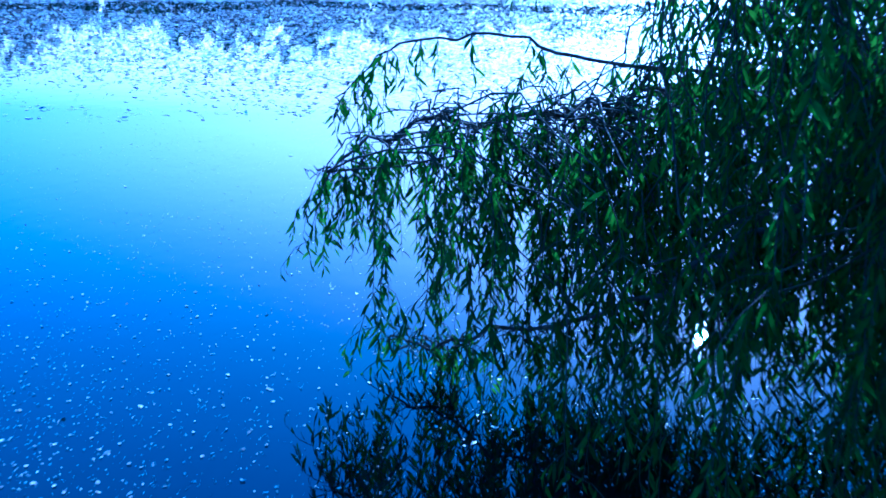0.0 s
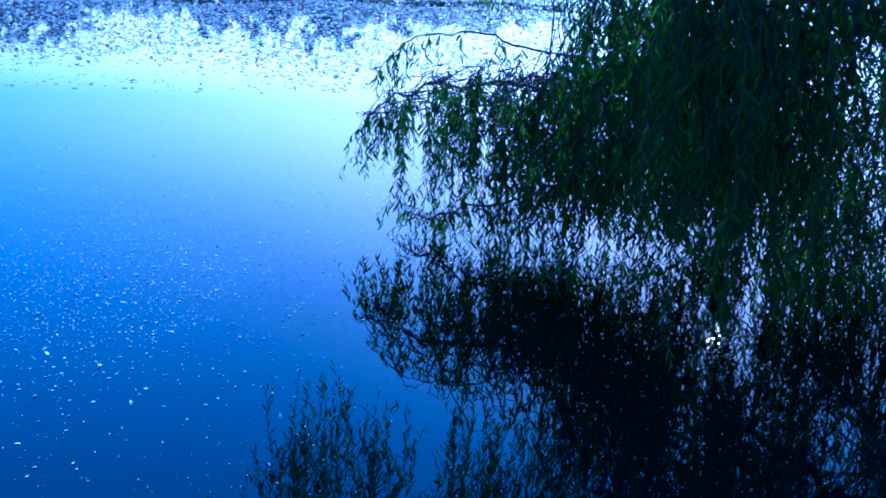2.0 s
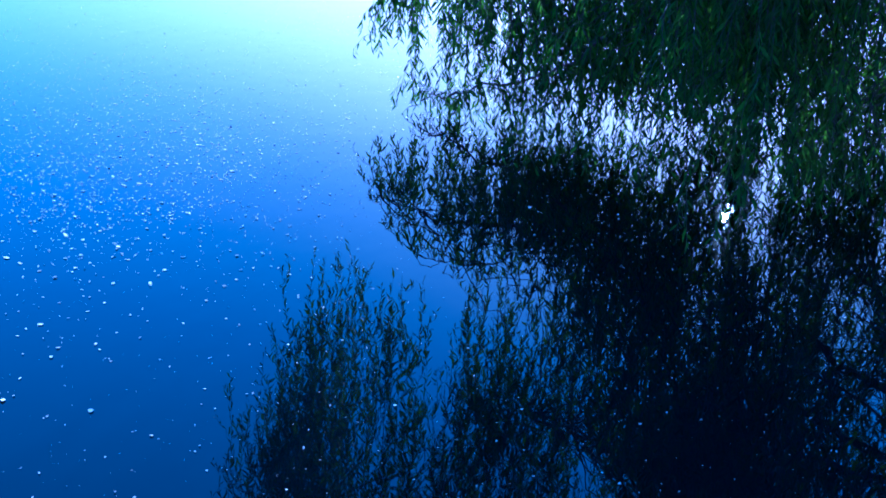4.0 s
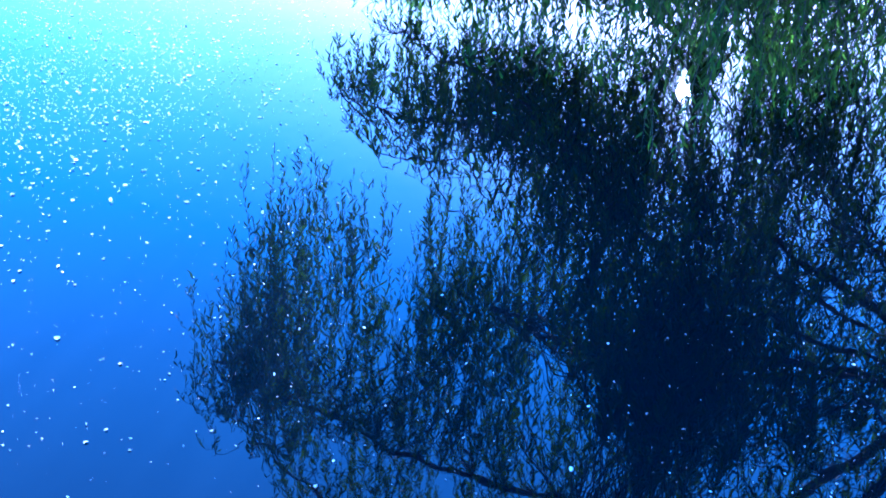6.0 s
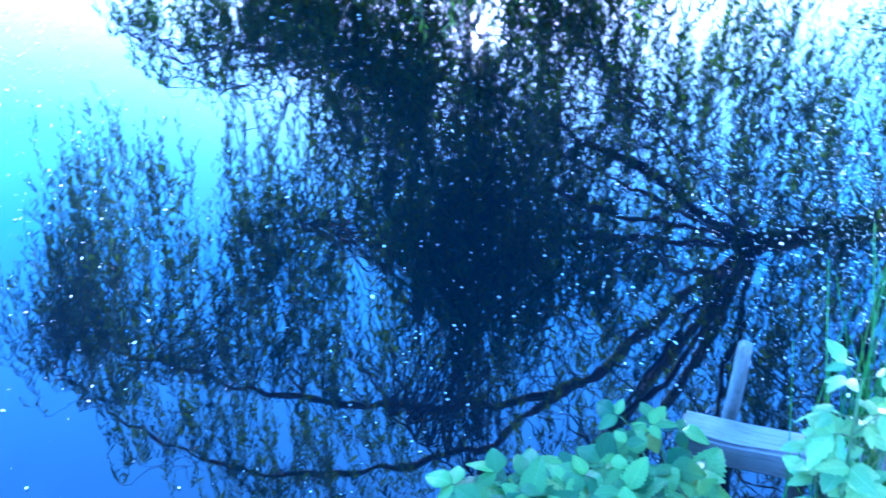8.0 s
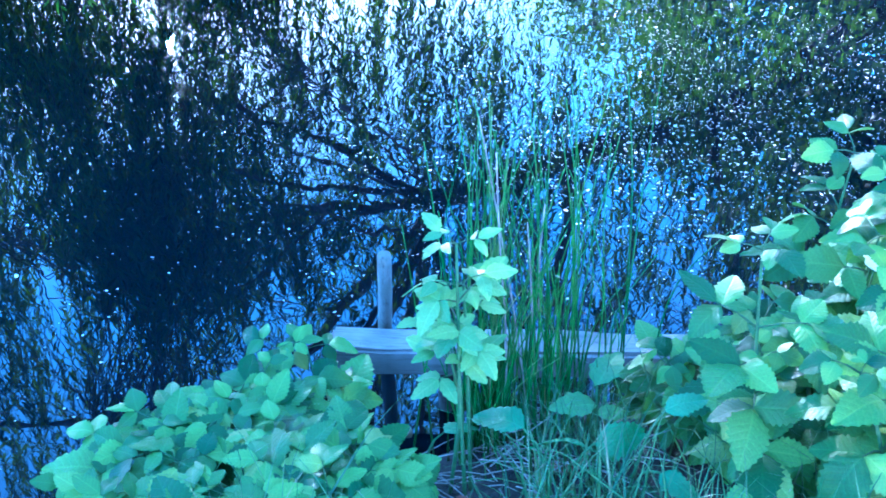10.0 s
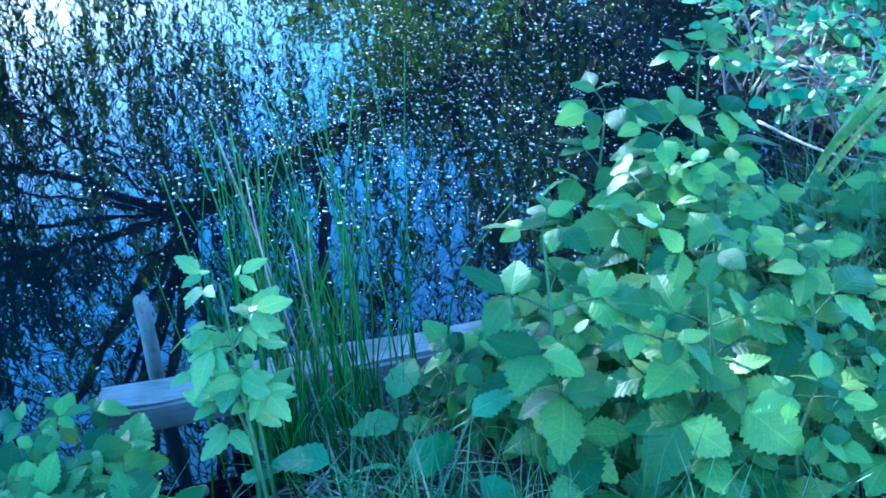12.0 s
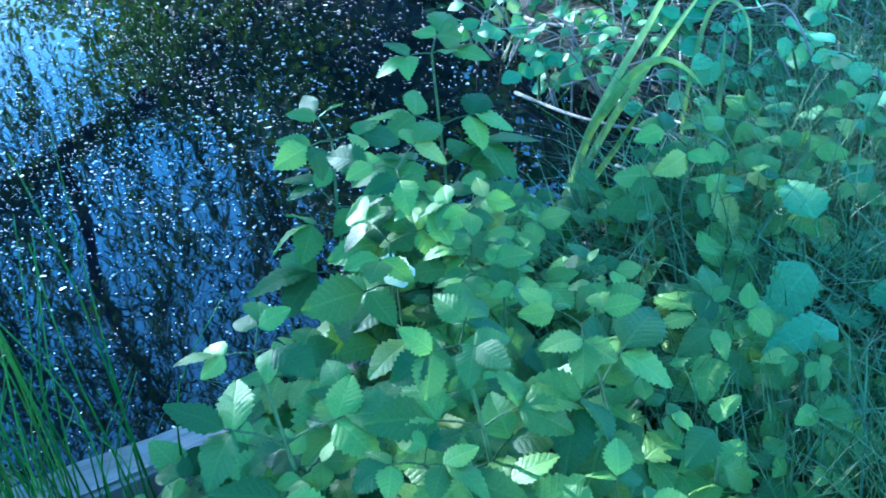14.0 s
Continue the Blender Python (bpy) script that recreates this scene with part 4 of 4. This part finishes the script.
def grass(name, label, spots, seed):
    rng = random.Random(seed)
    verts, faces = [], []
    for x, y, h, spread in spots:
        z = float(ground_height(x, y)) - 0.01
        a, b = rng.uniform(0, 6.28), rng.uniform(0.15, 0.9) * spread
        w, n = rng.uniform(0.0016, 0.0045), len(verts)
        c, s = math.cos(a), math.sin(a)
        for t in (0, 0.4, 0.75, 1.0):
            r, hz = b * h * t * t, h * (t - 0.45 * b * t * t)
            ww = w * (1.02 - t)
            verts += [(x + c * r - s * ww, y + s * r + c * ww, z + hz), (x + c * r + s * ww, y + s * r - c * ww, z + hz)]
        faces += [(n + k, n + k + 1, n + k + 3, n + k + 2) for k in (0, 2, 4)]
    return tagged(new(name, mesh_of(name, verts, faces, GRASS)), label, "grass", kind="stuff")


def bank_grass():
    rng = random.Random(51)
    spots = []
    tufts = [(rng.uniform(0.6, 4.2), rng.uniform(-0.6, 1.3)) for _ in range(150)] + [(rng.uniform(1.9, 3.2), rng.uniform(-0.3, 0.8)) for _ in range(90)]
    while len(spots) < 14000:
        cx, cy = rng.choice(tufts)
        spots.append((rng.gauss(cx, 0.07), rng.gauss(cy, 0.07), rng.uniform(0.08, 0.36), 1.0))
    pts = np.array([s[:2] for s in spots])
    keep = shore_distance(pts[:, 0], pts[:, 1]) > 0.0
    return [s for s, k in zip(spots, keep) if k]


def meadow():
    rng = random.Random(53)
    pts = np.array([(rng.uniform(-7, 7), rng.uniform(-6, 2.2)) for _ in range(30000)])
    ok = (shore_distance(pts[:, 0], pts[:, 1]) > 0.02) & ~((pts[:, 0] > 0.5) & (pts[:, 1] > -0.6))
    return [(x, y, rng.uniform(0.08, 0.28), 1.0) for x, y in pts[ok]]


grass("meadow_grass", "rough green grass on the bank behind the herbs", meadow(), 54)
def long_grass():
    rng = random.Random(55)
    pts = np.array([(rng.uniform(2.2, 3.6), rng.uniform(-0.4, 0.95)) for _ in range(2600)])
    return [(x, y, rng.uniform(0.25, 0.5), 1.7) for x, y in pts[shore_distance(pts[:, 0], pts[:, 1]) > 0.03]]


grass("long_grass", "long arching pale green grass on the inlet bank", long_grass(), 56)
grass("grass", "fine tangled green and straw grass on the bank", bank_grass(), 52)


def straw_litter():
    """Dead stems lying about on the bank of the inlet."""
    rng = random.Random(57)
    verts, faces = [], []
    for k in range(1790):
        x, y = rng.uniform(2.2, 4.3), rng.uniform(0.1, 2.0)
        if k >= 1700:
            x, y = rng.gauss(1.12, 0.17), rng.gauss(1.28, 0.12)
        if shore_distance(np.array([x]), np.array([y]))[0] < 0.03:
            continue
        a, l = rng.gauss(-0.9, 0.7), rng.uniform(0.06, 0.28)
        z = float(ground_height(x, y)) + rng.uniform(0.005, 0.06)
        way = Vector((math.cos(a), math.sin(a), rng.uniform(-0.1, 0.25)))
        q = Vector((x, y, z))
        tube(verts, faces, [q, q + way * l * 0.5 + Vector((0, 0, 0.01)), q + way * l], [0.002, 0.0018, 0.0012], 3)
    tagged(new("straw_litter", mesh_of("straw_litter", verts, faces, DEAD)), "dead grey-brown stems lying on the bank", "litter", kind="stuff")


straw_litter()


def bramble_bush(x, y, rx, ry, high, leaves, seed, size=0.07, meshes=HERB_LEAVES):
    """A tangle of arching canes with leaves along them."""
    rng = random.Random(seed)
    bush = tagged(new("bramble_bush"), "tangled bramble with bare canes and round green leaves", "shrub", "brambles on the inlet bank")
    z0 = float(ground_height(x, y))
    bush.location = (x, y, max(0, z0) - 0.02)
    canes = []
    for _ in range(max(8, leaves // 5)):
        a, r = rng.uniform(0, 6.28), rng.uniform(0.4, 1.0)
        foot = Vector((rng.uniform(-0.5, 0.5) * rx, rng.uniform(-0.5, 0.5) * ry, 0))
        tip = Vector((math.cos(a) * rx * r, math.sin(a) * ry * r, high * rng.uniform(0.15, 1.0)))
        mid = foot.lerp(tip, 0.55) + Vector((0, 0, high * rng.uniform(0.15, 0.5)))
        line = smooth_line([foot, mid, tip], 5)
        verts, faces = [], []
        tube(verts, faces, line, taper(len(line), rng.uniform(0.003, 0.006), 0.0015), 4)
        part("cane", mesh_of("cane", verts, faces, DEAD if rng.random() < 0.6 else STEM), bush)
        canes.append(line)
    for _ in range(int(0.7 * leaves)):
        line = rng.choice(canes)
        i = rng.randrange(3, len(line))
        a = rng.uniform(0, 6.28)
        way = Vector((math.cos(a), math.sin(a), rng.uniform(-0.5, 0.3)))
        leaf_at(bush, meshes, line[i] + way * 0.01, way, size * rng.uniform(0.6, 1.25), rng)


for spec in ((3.62, 1.55, 0.28, 0.3, 0.28, 90, 61), (3.88, 1.22, 0.3, 0.28, 0.3, 90, 57), (3.95, 1.62, 0.3, 0.25, 0.3, 90, 58), (3.50, 1.10, 0.26, 0.26, 0.34, 90, 62), (3.85, 1.95, 0.35, 0.3, 0.35, 90, 63), (3.35, 0.72, 0.3, 0.22, 0.40, 80, 64), (3.15, 0.50, 0.28, 0.22, 0.38, 70, 65),
             (3.75, 0.85, 0.35, 0.35, 0.5, 80, 66), (4.1, 1.4, 0.4, 0.4, 0.5, 90, 67), (4.3, 2.25, 0.4, 0.3, 0.45, 110, 68), (4.15, 1.85, 0.35, 0.3, 0.4, 110, 69), (4.75, 2.55, 0.45, 0.35, 0.5, 110, 60), (4.7, 1.9, 0.45, 0.4, 0.6, 90, 59), (4.25, 1.55, 0.3, 0.3, 0.35, 100, 56), (4.0, 1.3, 0.3, 0.3, 0.36, 100, 55), (3.7, 1.35, 0.25, 0.25, 0.3, 90, 54), (4.5, 1.6, 0.35, 0.3, 0.45, 100, 53)):
    bramble_bush(*spec, size=0.055, meshes=ROUND_LEAVES)


def broad_plant(x, y, leaves, seed, size=0.11):
    rng = random.Random(seed)
    plant = tagged(new("broad_leaf_plant"), "low plant with large lobed green leaves in the grass", "plant", "broad-leaved plants")
    plant.location = (x, y, float(ground_height(x, y)) - 0.02)
    verts, faces = [], []
    for k in range(leaves):
        a = k * 2.4 + rng.uniform(-0.4, 0.4)
        tip = Vector((math.cos(a) * 0.08, math.sin(a) * 0.08, rng.uniform(0.9, 1.9) * 1.25 * size))
        verts, faces = [], []
        tube(verts, faces, smooth_line([(0, 0, 0), tip * 0.5 + Vector((0, 0, 0.05)), tip], 3), taper(7, 0.004, 0.0025), 4)
        part("stem", mesh_of("stem", verts, faces, STEM), plant)
        leaf_at(plant, BROAD_LEAVES, tip, Vector((math.cos(a), math.sin(a), rng.uniform(-0.3, 0.3))), size * rng.uniform(0.8, 1.2), rng)


for i, (x, y) in enumerate(((2.42, 0.42), (2.25, 0.28), (2.62, 0.50), (2.75, 0.2), (2.95, 0.62))):
    broad_plant(x, y, 5, 70 + i)


for i, (x, y, n, size) in enumerate(((1.17, 1.04, 3, 0.10), (1.28, 0.98, 3, 0.10), (0.99, 1.30, 2, 0.09))):
    broad_plant(x, y, n, 75 + i, size)


def upright_leaf(x, y, seed):
    """A seedling with one long pale leaf held upright and two lower ones."""
    rng = random.Random(seed)
    plant = tagged(new("seedling"), "seedling holding one long pale leaf upright by the rushes", "plant")
    z = float(ground_height(x, y)) - 0.02
    plant.location = (x, y, z)
    verts, faces = [], []
    line = smooth_line([(0, 0, 0), (-0.01, 0.0, 0.10), (0.0, 0.02, 0.18)], 4)
    tube(verts, faces, line, taper(len(line), 0.004, 0.0025), 5)
    part("stem", mesh_of("stem", verts, faces, STEM), plant)
    leaf_at(plant, YOUNG_LEAVES, line[-1], (0.45, 0.25, 1.0), 0.125, rng)
    leaf_at(plant, YOUNG_LEAVES, line[-3], (-0.9, 0.35, 0.2), 0.10, rng)
    leaf_at(plant, YOUNG_LEAVES, line[-4], (0.8, -0.4, 0.1), 0.07, rng)


upright_leaf(1.37, 1.18, 79)


def bramble_flower(x, y, z, seed, size=0.020):
    """Five crumpled pale petals round a tuft of stamens, on a thin stalk out of the leaves."""
    rng = random.Random(seed)
    ob = tagged(new("bramble_flower"), "small white bramble blossom above the leaves", "flower", "bramble blossoms")
    ob.location = (x, y, z)
    tilt = Matrix.Rotation(0.6, 4, Vector((0.8, -0.5, 0)))
    for k in range(5):
        verts, faces = [], []
        for i in range(4):
            t = i / 3
            half = size * 0.62 * math.sin(math.pi * (0.18 + 0.72 * t))
            for sgn in (-1, 0, 1):
                verts.append((sgn * half, size * (0.12 + 1.0 * t), size * (0.25 * t * t + 0.18 * abs(sgn) * t + rng.uniform(-0.05, 0.05))))
        for i in range(3):
            for c in range(2):
                a = i * 3 + c
                faces.append((a, a + 1, a + 4, a + 3))
        part("petal", mesh_of("petal", verts, faces, PETAL), ob, m=tilt @ Matrix.Rotation(k * 1.2566 + rng.uniform(-0.15, 0.15), 4, "Z"))
    verts, faces = [], []
    tube(verts, faces, smooth_line([(0, 0, 0.004), (0.004, 0.01, -0.05), (0.01, 0.02, -0.14)], 3), taper(7, 0.0018, 0.0022), 4)
    part("stalk", mesh_of("stalk", verts, faces, STEM), ob)
    verts, faces = [], []
    tube(verts, faces, [Vector((0, 0, 0)), Vector((0, 0, 0.004)), Vector((0, 0, 0.007))], [0.004, 0.005, 0.002], 7)
    part("stamens", mesh_of("stamens", verts, faces, HERB_LIGHT), ob, m=tilt)


bramble_flower(1.93, 1.01, 0.60, 960, 0.026)
bramble_flower(1.97, 1.06, 0.58, 961, 0.017)


def dead_branch(points, r, name, label, seed, twigs=3):
    """A fallen bare branch with a few side twigs."""
    rng = random.Random(seed)
    line = smooth_line(points, 5)
    ob = tagged(new(name), label, "branch", "dead branches")
    verts, faces = [], []
    tube(verts, faces, line, taper(len(line), r, 0.4 * r), 6, 0.12, rng)
    part("branch", mesh_of("branch", verts, faces, DEAD), ob)
    for _ in range(twigs):
        q = line[rng.randrange(2, len(line) - 1)]
        a = rng.uniform(0, 6.28)
        end = q + Vector((math.cos(a), math.sin(a), rng.uniform(-0.05, 0.25))) * rng.uniform(0.12, 0.3)
        verts, faces = [], []
        tube(verts, faces, smooth_line([q, q.lerp(end, 0.5) + Vector((0, 0, 0.02)), end], 3), taper(7, 0.45 * r, 0.2 * r), 4)
        part("twig", mesh_of("twig", verts, faces, DEAD), ob)


for k, (points, r) in enumerate((
        (((3.96, 1.98, 0.10), (3.90, 1.86, 0.10), (3.86, 1.70, 0.12), (3.78, 1.50, 0.14), (3.74, 1.30, 0.18)), 0.010),
        (((3.55, 1.75, 0.02), (3.42, 1.45, 0.05), (3.30, 1.15, 0.12), (3.15, 0.85, 0.22)), 0.006),
        (((3.75, 1.62, 0.04), (3.5, 1.35, 0.08), (3.28, 0.98, 0.16), (3.05, 0.75, 0.24)), 0.005),
        (((3.25, 1.25, 0.02), (3.05, 1.0, 0.12), (2.85, 0.88, 0.2), (2.72, 0.72, 0.26)), 0.005),
        (((2.70, 1.02, 0.12), (2.83, 0.86, 0.2), (2.95, 0.72, 0.25), (3.2, 0.55, 0.3)), 0.007),
        (((3.15, 0.95, 0.03), (3.2, 0.80, 0.2), (3.25, 0.62, 0.3)), 0.004),
        (((3.95, 1.75, 0.14), (3.85, 1.45, 0.22), (3.78, 1.15, 0.30), (3.6, 0.85, 0.36)), 0.005),
        (((3.50, 1.55, 0.10), (3.62, 1.25, 0.20), (3.7, 1.0, 0.30), (3.85, 0.8, 0.4)), 0.004),
        (((4.15, 1.6, 0.2), (3.9, 1.35, 0.28), (3.6, 1.2, 0.26), (3.4, 1.12, 0.18)), 0.005),
        (((4.05, 1.2, 0.2), (3.75, 1.08, 0.32), (3.5, 1.0, 0.30), (3.3, 0.98, 0.16)), 0.004))):
    dead_branch(points, r, "dead_branch", "bare pale dead branch lying over the inlet bank", 90 + k)


def fallen_leaf(x, y, size, seed):
    rng = random.Random(seed)
    ob = new("fallen_leaf", leaf_mesh("fallen_leaf", WITHERED, size, 0.7 * size, 6, 0.35, 0.3, seed))
    ob.matrix_world = Matrix.Translation((x, y, float(ground_height(x, y)) + 0.012)) @ Matrix.Rotation(rng.uniform(0, 6.28), 4, "Z") @ Matrix.Rotation(rng.uniform(0.1, 0.4), 4, "X")
    tagged(ob, "curled reddish-brown fallen leaf on the bank", "leaf", "fallen leaves")


for i, (x, y) in enumerate(((2.05, 0.42), (2.72, 0.78), (1.02, 1.12), (1.16, 1.02), (2.45, 0.30), (2.62, 0.95), (2.30, 0.16), (1.24, 1.18), (2.95, 0.45), (2.12, 0.22))):
    fallen_leaf(x, y, 0.055 + 0.004 * (i % 4), 900 + i)


def driftwood():
    verts, faces = [], []
    line = smooth_line([(0.89, 1.37, 0.215), (0.94, 1.41, 0.225), (1.00, 1.44, 0.225), (1.05, 1.45, 0.205)], 5)
    tube(verts, faces, line, taper(len(line), 0.019, 0.012), 9, 0.12, random.Random(7))
    tagged(new("driftwood", mesh_of("driftwood", verts, faces, PALE_WOOD)), "short pale piece of bare wood on the grass", "driftwood")


driftwood()


# ---- trees on the bank beyond the willow ----
def bank_tree(x, y, high, wide, seed):
    rng = random.Random(seed)
    tree = tagged(new("bank_tree"), "broad-leaved green tree on the pond bank", "tree", "bank trees")
    tree.location = (x, y, float(ground_height(x, y)) - 0.05)
    verts, faces = [], []
    trunk = smooth_line([(0, 0, 0), (0.1, 0.05, 0.3 * high), (0.0, 0.15, 0.7 * high), (0.1, 0, 0.92 * high)], 4)
    tube(verts, faces, trunk, taper(len(trunk), 0.03 * high, 0.006 * high), 9, 0.08, rng)
    part("trunk", mesh_of("trunk", verts, faces, BARK), tree)
    fol = Foliage()
    ends = []
    for k in range(26):
        q = trunk[rng.randrange(3, len(trunk))]
        a, up = rng.uniform(0, 6.28), rng.uniform(-0.15, 0.5)
        reach = wide * rng.uniform(0.45, 1.0) * (1.15 - 0.6 * q.z / high)
        end = q + Vector((math.cos(a) * reach, math.sin(a) * reach, up * reach))
        verts, faces = [], []
        line = smooth_line([q, q.lerp(end, 0.5) + Vector((0, 0, 0.12 * reach)), end], 4)
        tube(verts, faces, line, taper(len(line), 0.008 * high, 0.006), 5, 0.1, rng)
        part("limb", mesh_of("limb", verts, faces, BARK), tree)
        ends += line[3:]
    for _ in range(260):
        c = rng.choice(ends) + Vector((rng.gauss(0, 0.3), rng.gauss(0, 0.3), rng.gauss(0, 0.25)))
        for _ in range(26):
            at = c + Vector((rng.gauss(0, 0.2), rng.gauss(0, 0.2), rng.gauss(0, 0.17)))
            way = Vector((rng.uniform(-1, 1), rng.uniform(-1, 1), rng.uniform(-0.9, 0.4))).normalized()
            side = way.cross(Vector((rng.uniform(-1, 1), rng.uniform(-1, 1), 0.5))).normalized()
            s, n = rng.uniform(0.07, 0.14), len(fol.leaf_v)
            fol.leaf_v += [at, at + way * s * 0.5 + side * s * 0.32, at + way * s, at + way * s * 0.5 - side * s * 0.32]
            fol.leaf_f.append((n, n + 1, n + 2, n + 3))
    tagged(part("crown", mesh_of("crown", fol.leaf_v, fol.leaf_f, TREELEAF, False), tree), kind="stuff")


for spec in ((9.5, 10.0, 4.6, 1.5, 81), (11.5, 13.0, 6.0, 2.0, 82), (13.5, 18.0, 7.0, 2.3, 83), (8.6, 4.2, 6.2, 2.0, 84), (11.2, 8.6, 7.6, 2.4, 85), (7.6, 2.6, 4.6, 1.6, 86), (9.6, 6.4, 7.2, 2.3, 87), (7.7, 5.3, 2.9, 1.5, 88), (9.0, 7.9, 3.2, 1.7, 89)):
    bank_tree(*spec)
